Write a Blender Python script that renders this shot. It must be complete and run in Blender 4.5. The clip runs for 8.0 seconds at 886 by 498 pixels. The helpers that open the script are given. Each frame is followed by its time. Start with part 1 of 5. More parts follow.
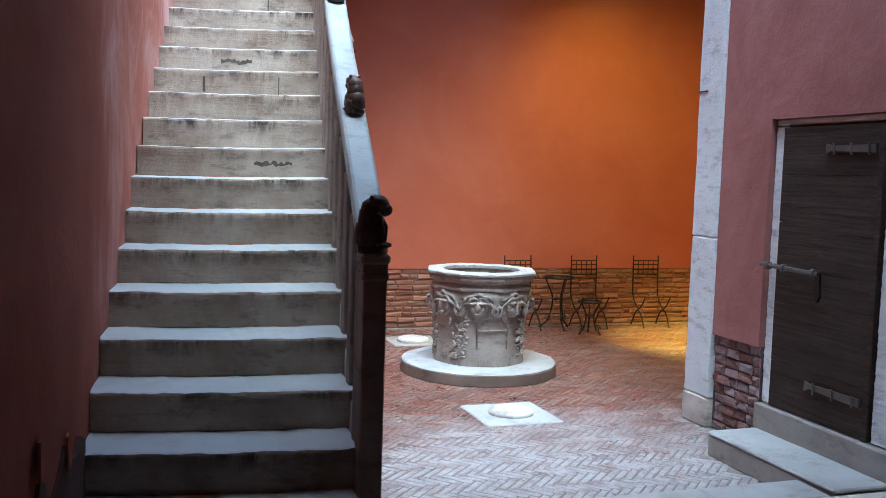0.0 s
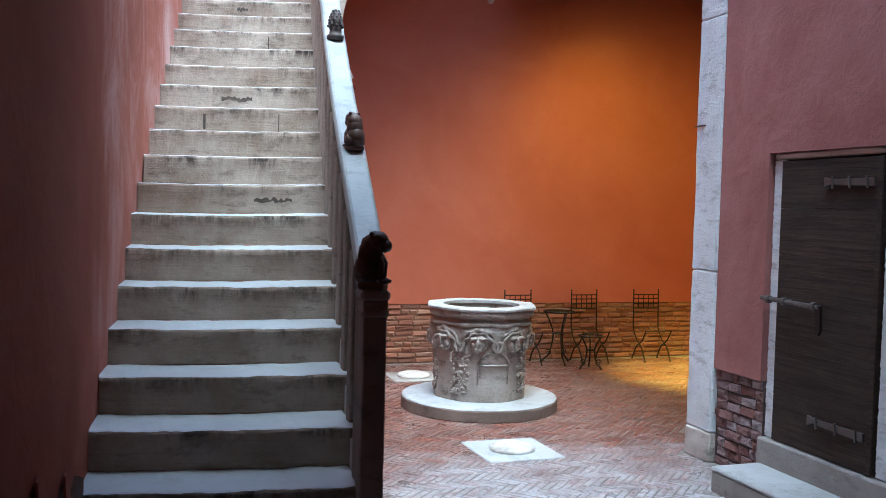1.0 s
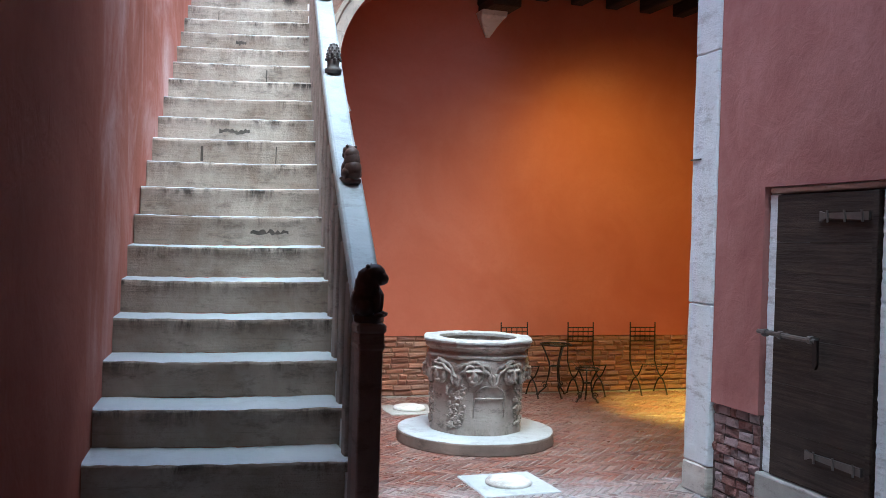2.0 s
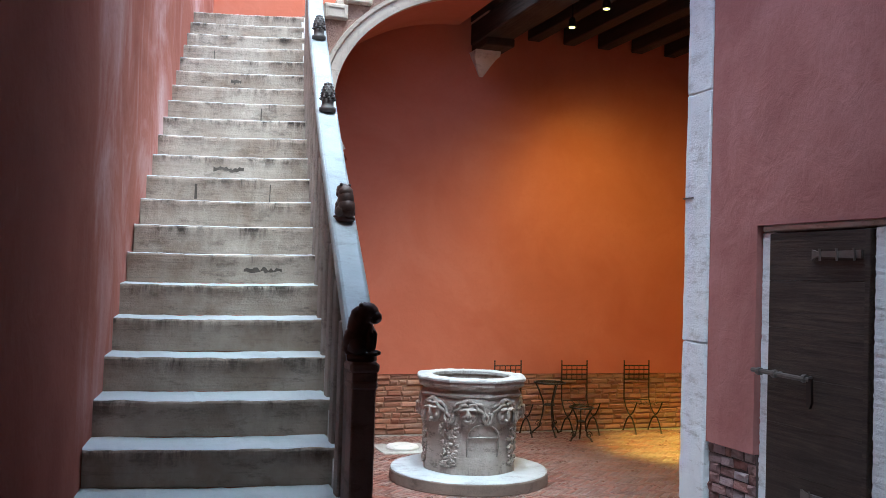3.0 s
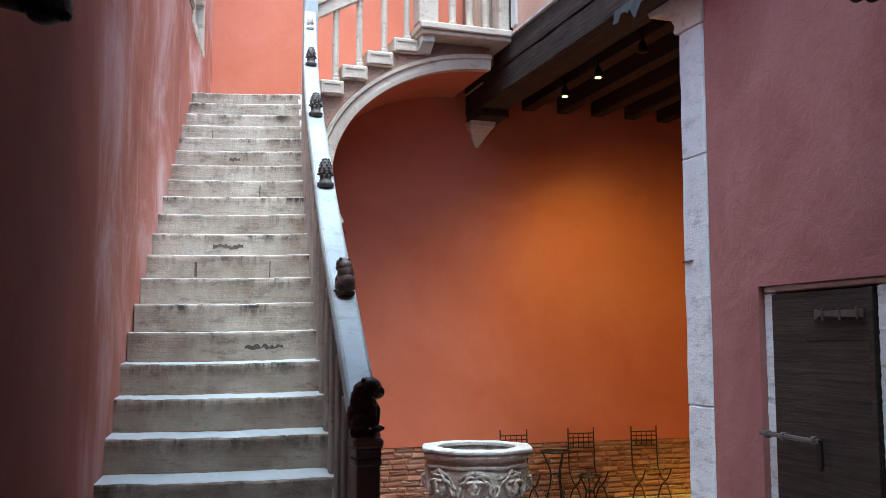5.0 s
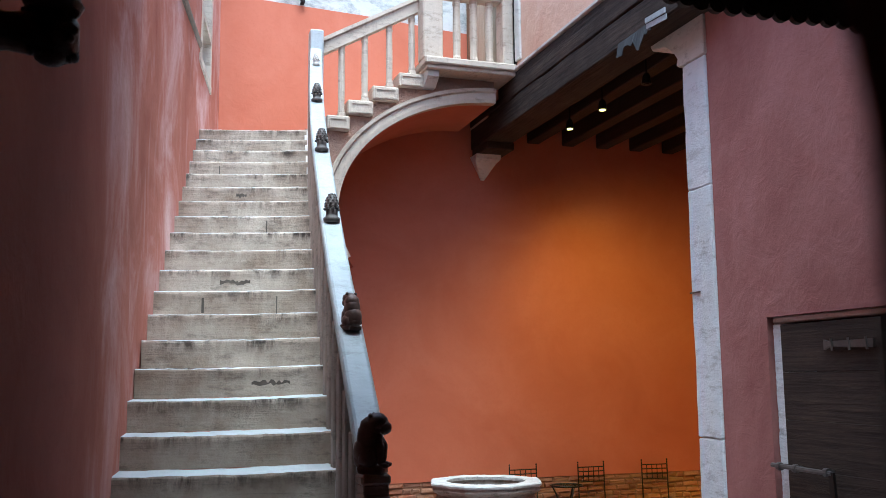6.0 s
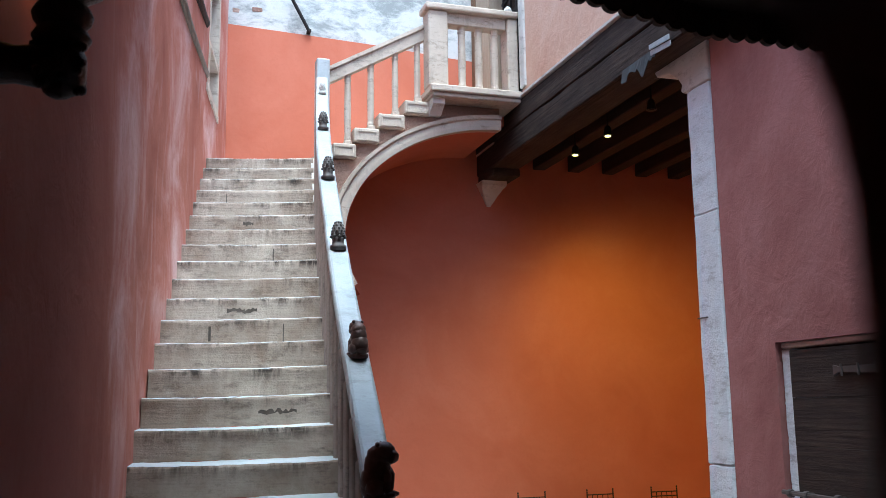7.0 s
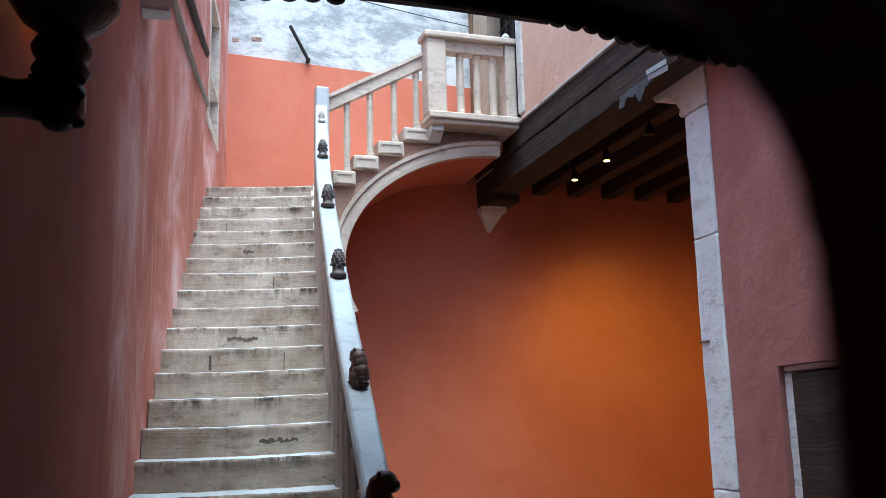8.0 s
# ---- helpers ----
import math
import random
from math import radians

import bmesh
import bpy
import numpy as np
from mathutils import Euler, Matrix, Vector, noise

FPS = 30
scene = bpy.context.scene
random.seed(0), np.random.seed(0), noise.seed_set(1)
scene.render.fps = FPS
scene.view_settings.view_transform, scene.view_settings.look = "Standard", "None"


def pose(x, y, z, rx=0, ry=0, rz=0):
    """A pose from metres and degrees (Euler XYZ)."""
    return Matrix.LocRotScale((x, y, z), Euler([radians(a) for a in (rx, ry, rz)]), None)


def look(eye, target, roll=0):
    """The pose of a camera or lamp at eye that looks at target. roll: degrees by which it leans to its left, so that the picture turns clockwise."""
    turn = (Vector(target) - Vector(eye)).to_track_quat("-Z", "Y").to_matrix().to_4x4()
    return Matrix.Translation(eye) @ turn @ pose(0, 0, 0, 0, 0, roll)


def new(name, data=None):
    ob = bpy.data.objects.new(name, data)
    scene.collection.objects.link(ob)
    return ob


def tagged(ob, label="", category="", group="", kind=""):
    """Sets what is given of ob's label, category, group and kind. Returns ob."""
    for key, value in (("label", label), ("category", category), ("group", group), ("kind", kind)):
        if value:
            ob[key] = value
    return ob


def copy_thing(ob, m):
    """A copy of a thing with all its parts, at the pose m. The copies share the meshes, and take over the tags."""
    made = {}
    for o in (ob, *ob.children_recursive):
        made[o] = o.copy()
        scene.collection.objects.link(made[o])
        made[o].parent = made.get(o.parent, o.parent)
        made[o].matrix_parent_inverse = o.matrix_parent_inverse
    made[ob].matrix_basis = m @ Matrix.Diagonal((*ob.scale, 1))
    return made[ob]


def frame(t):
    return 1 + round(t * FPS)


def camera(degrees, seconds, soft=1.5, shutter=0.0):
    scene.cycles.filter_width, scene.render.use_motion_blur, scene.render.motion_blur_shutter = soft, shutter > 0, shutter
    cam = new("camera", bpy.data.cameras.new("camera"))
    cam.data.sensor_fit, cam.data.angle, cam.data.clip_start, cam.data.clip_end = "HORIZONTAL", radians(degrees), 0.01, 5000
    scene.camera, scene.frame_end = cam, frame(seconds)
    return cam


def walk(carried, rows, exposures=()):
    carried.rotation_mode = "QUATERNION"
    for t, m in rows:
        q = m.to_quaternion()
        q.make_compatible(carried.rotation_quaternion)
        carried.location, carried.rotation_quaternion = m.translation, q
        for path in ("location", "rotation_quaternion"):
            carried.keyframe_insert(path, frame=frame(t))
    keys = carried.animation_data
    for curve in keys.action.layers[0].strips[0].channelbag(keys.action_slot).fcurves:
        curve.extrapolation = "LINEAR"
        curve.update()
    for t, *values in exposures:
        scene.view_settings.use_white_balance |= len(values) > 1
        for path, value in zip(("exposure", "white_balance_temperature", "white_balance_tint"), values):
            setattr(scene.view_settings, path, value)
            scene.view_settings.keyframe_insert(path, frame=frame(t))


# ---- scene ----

# ======================= camera =======================
cam = camera(50.7, 8.0, soft=0.8)
# focused on the courtyard: the door jamb beside the lens stays blurred
cam.data.dof.use_dof = True
cam.data.dof.focus_distance = 7.5
cam.data.dof.aperture_fstop = 9.0
EYE = 2.0
# seconds, turn about x, y, z in degrees, metres back towards the left of the doorway
PATH = [
    (0.0, 85.298, -1.794, -18.052, 0.014),
    (0.5, 86.341, -1.579, -17.987, 0.014),
    (1.0, 87.416, -1.484, -18.079, 0.014),
    (2.5, 90.453, -1.777, -18.475, 0.014),
    (3.0, 91.662, -1.732, -18.689, 0.014),
    (3.5, 92.667, -1.529, -18.775, 0.014),
    (4.0, 93.667, -1.202, -18.767, 0.014),
    (4.5, 94.707, -0.634, -18.720, 0.014),
    (5.0, 95.896, -0.037, -18.559, 0.013),
    (6.5, 98.744, 0.606, -17.815, 0.0055),
    (7.0, 99.524, 0.780, -17.588, 0.0045),
    (7.5, 100.275, 1.062, -17.421, 0.002),
    (8.0, 101.096, 1.353, -17.437, 0.0),
]
walk(cam, [(t, pose(-0.77 * s, 0.635 * s, EYE + 0.005 * t, rx, ry, rz)) for t, rx, ry, rz, s in PATH],
     exposures=[(0.0, 1.93, 4720, -4), (3.0, 1.94, 4800, -5), (8.0, 1.74, 4870, -5)])

# ======================= world and sun =======================
world = bpy.data.worlds.new("sky")
scene.world = world
world.use_nodes = True
wn = world.node_tree
sky = wn.nodes.new("ShaderNodeTexSky")
sky.sky_type, sky.sun_disc = "NISHITA", False
sky.sun_elevation, sky.sun_rotation = radians(73), radians(185)
sky.air_density, sky.dust_density, sky.ozone_density = 0.7, 5.0, 0.5
wn.nodes["Background"].inputs["Strength"].default_value = 0.15
wn.links.new(sky.outputs[0], wn.nodes["Background"].inputs["Color"])
sun_data = bpy.data.lights.new("sun", "SUN")
sun_data.energy, sun_data.angle, sun_data.color = 1.10, radians(36), (1.0, 0.96, 0.90)
sun = new("sun", sun_data)
sun.matrix_world = look((2.0, 3.7, 18.0), (2.4, 8.2, 3.0))

# ======================= materials =======================


class Nodes:
    """A small builder for procedural materials."""

    def __init__(self, name, rough=0.8, metal=0.0):
        self.mat = bpy.data.materials.new(name)
        self.mat.use_nodes = True
        self.tree = self.mat.node_tree
        self.bsdf = self.tree.nodes["Principled BSDF"]
        self.bsdf.inputs["Roughness"].default_value = rough
        self.bsdf.inputs["Metallic"].default_value = metal
        geo = self.tree.nodes.new("ShaderNodeNewGeometry")
        self.pos = geo.outputs["Position"]
        self.island = geo.outputs["Random Per Island"]
        self.obj = self.tree.nodes.new("ShaderNodeObjectInfo").outputs["Random"]

    def link(self, a, b):
        self.tree.links.new(a, b)

    def coord(self, scale=(1, 1, 1), loc=(0, 0, 0)):
        m = self.tree.nodes.new("ShaderNodeMapping")
        m.inputs["Scale"].default_value = scale
        m.inputs["Location"].default_value = loc
        self.link(self.pos, m.inputs["Vector"])
        return m.outputs[0]

    def noise(self, scale, detail=5, rough=0.6, vec=None, dist=0.0):
        n = self.tree.nodes.new("ShaderNodeTexNoise")
        n.inputs["Scale"].default_value = scale
        n.inputs["Detail"].default_value = detail
        n.inputs["Roughness"].default_value = rough
        n.inputs["Distortion"].default_value = dist
        self.link(vec or self.pos, n.inputs["Vector"])
        return n.outputs["Fac"]

    def ramp(self, fac, stops):
        r = self.tree.nodes.new("ShaderNodeValToRGB")
        el = r.color_ramp.elements
        while len(el) < len(stops):
            el.new(0.5)
        for e, (p, c) in zip(el, stops):
            e.position = p
            e.color = (*c, 1) if len(c) == 3 else c
        self.link(fac, r.inputs[0])
        return r.outputs[0]

    def mask(self, fac, lo, hi):
        r = self.tree.nodes.new("ShaderNodeMapRange")
        r.inputs["From Min"].default_value = lo
        r.inputs["From Max"].default_value = hi
        self.link(fac, r.inputs["Value"])
        return r.outputs[0]

    def mix(self, fac, a, b, mode="MIX"):
        m = self.tree.nodes.new("ShaderNodeMix")
        m.data_type, m.blend_type = "RGBA", mode
        for val, sock in ((fac, m.inputs[0]), (a, m.inputs[6]), (b, m.inputs[7])):
            if isinstance(val, (int, float)):
                sock.default_value = val
            elif isinstance(val, tuple):
                sock.default_value = (*val, 1)
            else:
                self.link(val, sock)
        return m.outputs[2]

    def math(self, op, a, b=0.0):
        m = self.tree.nodes.new("ShaderNodeMath")
        m.operation = op
        for k, v in enumerate((a, b)):
            if isinstance(v, (int, float)):
                m.inputs[k].default_value = v
            else:
                self.link(v, m.inputs[k])
        return m.outputs[0]

    def done(self, color, bump=None, strength=0.3, distance=0.01, rough=None):
        if isinstance(color, tuple):
            self.bsdf.inputs["Base Color"].default_value = (*color, 1)
        else:
            self.link(color, self.bsdf.inputs["Base Color"])
        if rough is not None:
            self.link(rough, self.bsdf.inputs["Roughness"])
        if bump is not None:
            b = self.tree.nodes.new("ShaderNodeBump")
            b.inputs["Strength"].default_value = strength
            b.inputs["Distance"].default_value = distance
            self.link(bump, b.inputs["Height"])
            self.link(b.outputs[0], self.bsdf.inputs["Normal"])
        return self.mat


def plaster(name, base, worn, dark, streak=0.35, rough=0.75, relief_depth=0.014, washed_lit_from=None):
    """Lime plaster: broad clouds, vertical runs of wash and fine trowel grain."""
    n = Nodes(name, rough)
    n.bsdf.inputs["Specular IOR Level"].default_value = 0.12
    cloud = n.noise(0.9, 6, 0.62, dist=0.6)
    runs = n.noise(1.5, 5, 0.62, vec=n.coord((1.5, 1.5, 0.55)), dist=0.9)
    fine = n.noise(24, 6, 0.7)
    col = n.ramp(cloud, [(0.3, dark), (0.5, base), (0.72, worn)])
    run = n.math("MULTIPLY", n.mask(runs, 0.52, 0.75), streak)
    if washed_lit_from is not None:
        # shade under the eave is painted in; pale rain-bleached wash starts beyond it
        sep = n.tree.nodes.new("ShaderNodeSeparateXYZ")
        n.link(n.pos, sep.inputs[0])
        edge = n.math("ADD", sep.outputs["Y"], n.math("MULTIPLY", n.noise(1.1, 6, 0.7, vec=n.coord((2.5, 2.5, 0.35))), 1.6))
        washed_lit = n.mask(edge, washed_lit_from + 0.6, washed_lit_from + 1.15)
        col = n.mix(washed_lit, n.ramp(cloud, [(0.3, dark), (0.7, base)]), col)
        thin = n.noise(1.0, 7, 0.7, vec=n.coord((5, 5, 0.8)), dist=1.5)
        run = n.math("MULTIPLY", n.math("ADD", run, n.math("MULTIPLY", n.mask(thin, 0.45, 0.8), 0.12)), washed_lit)
    col = n.mix(run, col, worn)
    col = n.mix(n.math("MULTIPLY", n.mask(fine, 0.5, 0.75), 0.4), col, dark)
    relief = n.math("ADD", n.math("MULTIPLY", fine, 0.35), n.math("MULTIPLY", n.noise(5, 4, 0.6, dist=1.0), 1.0))
    return n.done(col, relief, 0.8, relief_depth)


def stone(name, base, pale, stain, stain_amount=0.6, rough=0.55, grain=1.0, bedding=0.15, drips=0.0, rise=0.0):
    """Istrian stone: pale limestone with dark weathering, worn beds and runs of soot."""
    n = Nodes(name, rough)
    big = n.noise(2.3, 6, 0.65, dist=0.3)
    beds = n.noise(2.6, 7, 0.7, vec=n.coord((1.0, 1.0, 20)), dist=0.25)
    fine = n.noise(45, 5, 0.7)
    spots = n.noise(5.5, 8, 0.78, vec=n.coord((0.8, 0.8, 2.2), (3.1, 1.7, 0.4)), dist=0.15)
    col = n.ramp(big, [(0.32, base), (0.66, pale)])
    col = n.mix(n.math("MULTIPLY", n.mask(spots, 0.53, 0.64), stain_amount), col, stain)
    col = n.mix(n.math("MULTIPLY", n.mask(beds, 0.57, 0.68), 0.65 * stain_amount * min(1.0, 2.5 * bedding)), col, stain)
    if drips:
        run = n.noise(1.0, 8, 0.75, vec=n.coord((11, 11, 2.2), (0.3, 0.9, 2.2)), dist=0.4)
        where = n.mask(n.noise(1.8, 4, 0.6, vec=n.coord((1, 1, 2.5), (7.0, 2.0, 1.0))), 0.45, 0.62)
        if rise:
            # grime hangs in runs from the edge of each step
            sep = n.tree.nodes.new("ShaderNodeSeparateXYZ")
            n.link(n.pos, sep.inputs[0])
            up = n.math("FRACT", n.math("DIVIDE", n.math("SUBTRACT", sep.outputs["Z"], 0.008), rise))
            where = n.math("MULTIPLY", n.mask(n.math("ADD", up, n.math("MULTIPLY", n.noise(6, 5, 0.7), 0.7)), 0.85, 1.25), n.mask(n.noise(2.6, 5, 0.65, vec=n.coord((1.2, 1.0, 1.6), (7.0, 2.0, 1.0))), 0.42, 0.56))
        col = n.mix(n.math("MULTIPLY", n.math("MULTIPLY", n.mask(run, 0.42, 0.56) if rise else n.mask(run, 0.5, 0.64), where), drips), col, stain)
    col = n.mix(n.math("MULTIPLY", n.mask(n.obj, 0.0, 1.0), 0.25), col, base)
    relief = n.math("ADD", n.math("MULTIPLY", fine, 0.3), n.math("ADD", n.math("MULTIPLY", n.noise(13, 6, 0.75), 0.7), n.math("MULTIPLY", beds, bedding)))
    return n.done(col, relief, 0.6 * grain, 0.012)


def brickmat(name, tones, rough=0.75, use_island=True, pale_before=None, relief_depth=0.008):
    n = Nodes(name, rough)
    pick = n.math("FRACT", n.math("ADD", n.island if use_island else 0.0, n.obj))
    steps = [(k / max(1, len(tones) - 1), c) for k, c in enumerate(tones)]
    col = n.ramp(pick, steps)
    big = n.noise(1.3, 5, 0.6)
    fine = n.noise(38, 6, 0.7)
    col = n.mix(n.math("MULTIPLY", n.mask(big, 0.5, 0.7), 0.35), col, (0.28, 0.225, 0.205))
    col = n.mix(n.math("MULTIPLY", n.mask(fine, 0.5, 0.8), 0.45), col, (0.10, 0.055, 0.04))
    if pale_before is not None:
        # patchy blue-grey, paler over the bricks towards the passage
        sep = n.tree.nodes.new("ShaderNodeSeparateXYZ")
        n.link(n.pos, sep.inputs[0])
        reach = n.math("ADD", n.math("SUBTRACT", pale_before, sep.outputs["Y"]), n.math("MULTIPLY", n.math("SUBTRACT", n.noise(1.1, 7, 0.7), 0.5), 4.0))
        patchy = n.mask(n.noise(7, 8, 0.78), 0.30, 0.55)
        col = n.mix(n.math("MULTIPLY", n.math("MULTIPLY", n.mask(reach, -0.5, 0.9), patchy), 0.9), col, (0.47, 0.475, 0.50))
    r = n.mask(n.noise(4.0, 4, 0.6), 0.25, 0.8)
    return n.done(col, n.math("ADD", fine, n.noise(9, 4)), 0.5 if relief_depth < 0.01 else 1.0, relief_depth, n.math("ADD", n.math("MULTIPLY", r, 0.35), rough - 0.25))


def woodmat(name, base, pale, axis=2, rough=0.6):
    n = Nodes(name, rough)
    n.bsdf.inputs["Specular IOR Level"].default_value = 0.25
    sc = [40, 40, 40]
    sc[axis] = 1.6
    grain = n.noise(1.0, 9, 0.75, vec=n.coord(tuple(sc)), dist=0.5)
    sc[axis] = 0.6
    wide = n.noise(0.3, 4, 0.6, vec=n.coord(tuple(sc)), dist=0.3)
    big = n.noise(1.9, 6, 0.7)
    col = n.ramp(grain, [(0.36, base), (0.66, pale)])
    col = n.mix(n.math("MULTIPLY", n.mask(wide, 0.45, 0.65), 0.45), col, pale)
    col = n.mix(n.math("MULTIPLY", n.mask(big, 0.42, 0.7), 0.6), col, base)
    return n.done(col, n.math("ADD", grain, wide), 0.9, 0.01)


def plain(name, color, rough=0.5, metal=0.0, vary=0.35):
    n = Nodes(name, rough, metal)
    d = tuple(c * (1 - vary) for c in color)
    col = n.mix(n.mask(n.noise(14, 6, 0.7), 0.3, 0.75), color, d)
    return n.done(col, n.noise(60, 4), 0.25, 0.004)


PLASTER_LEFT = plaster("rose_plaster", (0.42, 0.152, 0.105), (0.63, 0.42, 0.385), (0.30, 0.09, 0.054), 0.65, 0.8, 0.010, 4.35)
PLASTER_BACK = plaster("terracotta_plaster", (0.50, 0.160, 0.094), (0.54, 0.187, 0.117), (0.46, 0.138, 0.078), 0.12, 0.8, 0.004)
PLASTER_RIGHT = plaster("mauve_plaster", (0.35, 0.165, 0.15), (0.43, 0.225, 0.21), (0.27, 0.115, 0.105), 0.3)
PLASTER_PALE = plaster("pale_pink_plaster", (0.62, 0.41, 0.30), (0.68, 0.50, 0.39), (0.56, 0.33, 0.23), 0.4)
STONE = stone("istrian_stone", (0.50, 0.47, 0.42), (0.66, 0.64, 0.60), (0.16, 0.14, 0.115))
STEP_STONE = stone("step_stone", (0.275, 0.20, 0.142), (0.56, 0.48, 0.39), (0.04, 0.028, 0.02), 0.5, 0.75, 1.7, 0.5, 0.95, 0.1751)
NEWEL_STONE = stone("newel_stone", (0.33, 0.225, 0.175), (0.45, 0.32, 0.26), (0.14, 0.095, 0.075), 0.6)
# Paler and bluer than the risers: sky light is put into the tread colour.
SKYLIT_TREAD = stone("worn_tread_stone", (0.62, 0.66, 0.68), (0.74, 0.78, 0.80), (0.38, 0.37, 0.35), 0.3, 0.34)
WHITE_STONE = stone("white_stone", (0.38, 0.395, 0.40), (0.52, 0.54, 0.55), (0.24, 0.22, 0.20), 0.6, 0.45)
MARBLE = stone("carved_marble", (0.21, 0.175, 0.145), (0.40, 0.355, 0.315), (0.055, 0.042, 0.033), 0.85, 0.55, 1.5, 0.15, 0.5)
PIER_STONE = stone("pitted_pier_stone", (0.68, 0.72, 0.75), (0.78, 0.82, 0.85), (0.26, 0.25, 0.24), 0.55, 0.6, 2.6)
# Warm sunlight on the upper flight is put into this cream colour.
CREAM_STONE = stone("cream_stone", (0.47, 0.385, 0.30), (0.62, 0.53, 0.43), (0.20, 0.14, 0.10), 0.6, 0.65, 1.4, 0.15, 0.5)
POST_STONE = stone("brownish_post_stone", (0.26, 0.205, 0.165), (0.38, 0.315, 0.265), (0.10, 0.075, 0.06), 0.6, 0.7)
RAIL_STONE = stone("worn_rail_stone", (0.33, 0.36, 0.365), (0.46, 0.495, 0.505), (0.17, 0.155, 0.14), 0.5, 0.38)
SILL_STONE = stone("grey_sill_stone", (0.27, 0.25, 0.225), (0.40, 0.385, 0.36), (0.12, 0.10, 0.085), 0.6, 0.7, 1.6)
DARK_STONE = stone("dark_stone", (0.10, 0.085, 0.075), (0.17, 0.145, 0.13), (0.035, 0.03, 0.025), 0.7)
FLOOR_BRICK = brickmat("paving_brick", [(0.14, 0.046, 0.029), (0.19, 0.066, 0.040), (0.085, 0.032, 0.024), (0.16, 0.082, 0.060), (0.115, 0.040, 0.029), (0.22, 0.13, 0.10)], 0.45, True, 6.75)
WALL_BRICK = brickmat("wall_brick", [(0.30, 0.125, 0.072), (0.37, 0.17, 0.10), (0.24, 0.095, 0.058), (0.33, 0.18, 0.115), (0.20, 0.085, 0.055)], 0.9)
PINK_BRICK = brickmat("old_brick", [(0.36, 0.20, 0.14), (0.42, 0.27, 0.20), (0.32, 0.16, 0.11), (0.46, 0.33, 0.26)], 0.9, relief_depth=0.03)
MORTAR = plain("mortar", (0.27, 0.155, 0.10), 0.95, 0.0, 0.5)
DARK_MORTAR = plain("dark_mortar", (0.10, 0.075, 0.07), 0.95)
DOOR_BRICK = brickmat("purple_brick", [(0.27, 0.15, 0.14), (0.42, 0.36, 0.37), (0.20, 0.085, 0.07), (0.35, 0.28, 0.285), (0.25, 0.11, 0.09), (0.33, 0.25, 0.26)], 0.9, relief_depth=0.03)
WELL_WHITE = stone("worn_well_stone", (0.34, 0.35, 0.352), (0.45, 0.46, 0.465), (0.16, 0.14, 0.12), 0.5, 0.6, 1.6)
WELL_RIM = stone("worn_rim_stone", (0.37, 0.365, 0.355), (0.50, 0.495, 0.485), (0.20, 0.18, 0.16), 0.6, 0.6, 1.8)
PALE_MORTAR = plain("pale_mortar", (0.38, 0.345, 0.32), 0.9, 0.0, 0.75)
DOOR_WOOD = woodmat("dark_door_wood", (0.018, 0.012, 0.010), (0.075, 0.052, 0.040), 1, 0.75)
BEAM_WOOD = woodmat("dark_beam_wood", (0.016, 0.010, 0.008), (0.066, 0.046, 0.035), 1, 0.75)
WEATHERED_BEAM = woodmat("weathered_beam_wood", (0.010, 0.007, 0.006), (0.075, 0.054, 0.042), 1, 0.85)
CEILING_WOOD = woodmat("ceiling_wood", (0.022, 0.013, 0.009), (0.05, 0.031, 0.022), 1, 0.8)
GREY_WOOD = woodmat("grey_wood", (0.16, 0.13, 0.10), (0.30, 0.25, 0.20), 1, 0.8)
TURNED_WOOD = woodmat("turned_dark_wood", (0.012, 0.008, 0.006), (0.05, 0.032, 0.022), 2, 0.3)
IRON = plain("wrought_iron", (0.028, 0.024, 0.022), 0.5, 0.6)
RUST_IRON = plain("worn_iron", (0.15, 0.135, 0.125), 0.5, 0.5)
CONE_STONE = plain("dark_patinated_stone", (0.115, 0.095, 0.085), 0.55, 0.0, 0.7)
BRONZE = plain("dark_bronze", (0.16, 0.092, 0.070), 0.5, 0.0, 0.6)


def grey_wall_mat():
    n = Nodes("weathered_grey_plaster", 0.85)
    big = n.noise(2.4, 10, 0.76, vec=n.coord((0.9, 1, 1.7)), dist=0.25)
    fine = n.noise(11, 7, 0.75)
    col = n.ramp(big, [(0.40, (0.30, 0.31, 0.295)), (0.47, (0.46, 0.465, 0.445)), (0.53, (0.60, 0.595, 0.57))])
    col = n.mix(n.math("MULTIPLY", n.mask(fine, 0.5, 0.75), 0.4), col, (0.46, 0.475, 0.47))
    return n.done(col, n.math("ADD", big, fine), 0.5, 0.015)


GREY_PLASTER = grey_wall_mat()


def glow(name, color, strength):
    n = Nodes(name, 0.4)
    n.bsdf.inputs["Emission Color"].default_value = (*color, 1)
    n.bsdf.inputs["Emission Strength"].default_value = strength
    return n.done(color)


LAMP_GLOW = glow("lamp_glow", (1.0, 0.74, 0.16), 1.4)

# ======================= mesh helpers =======================


def mesh_of(name, bm, material, smooth=False):
    me = bpy.data.meshes.new(name)
    bmesh.ops.recalc_face_normals(bm, faces=bm.faces)
    bm.to_mesh(me)
    bm.free()
    if smooth:
        for p in me.polygons:
            p.use_smooth = True
    me.materials.append(material)
    return me


def thing(name, label, category, at=(0, 0, 0), group="", kind=""):
    """An empty at the thing's base, to hold its parts."""
    ob = new(name)
    ob.location = at
    return tagged(ob, label, category, group, kind)


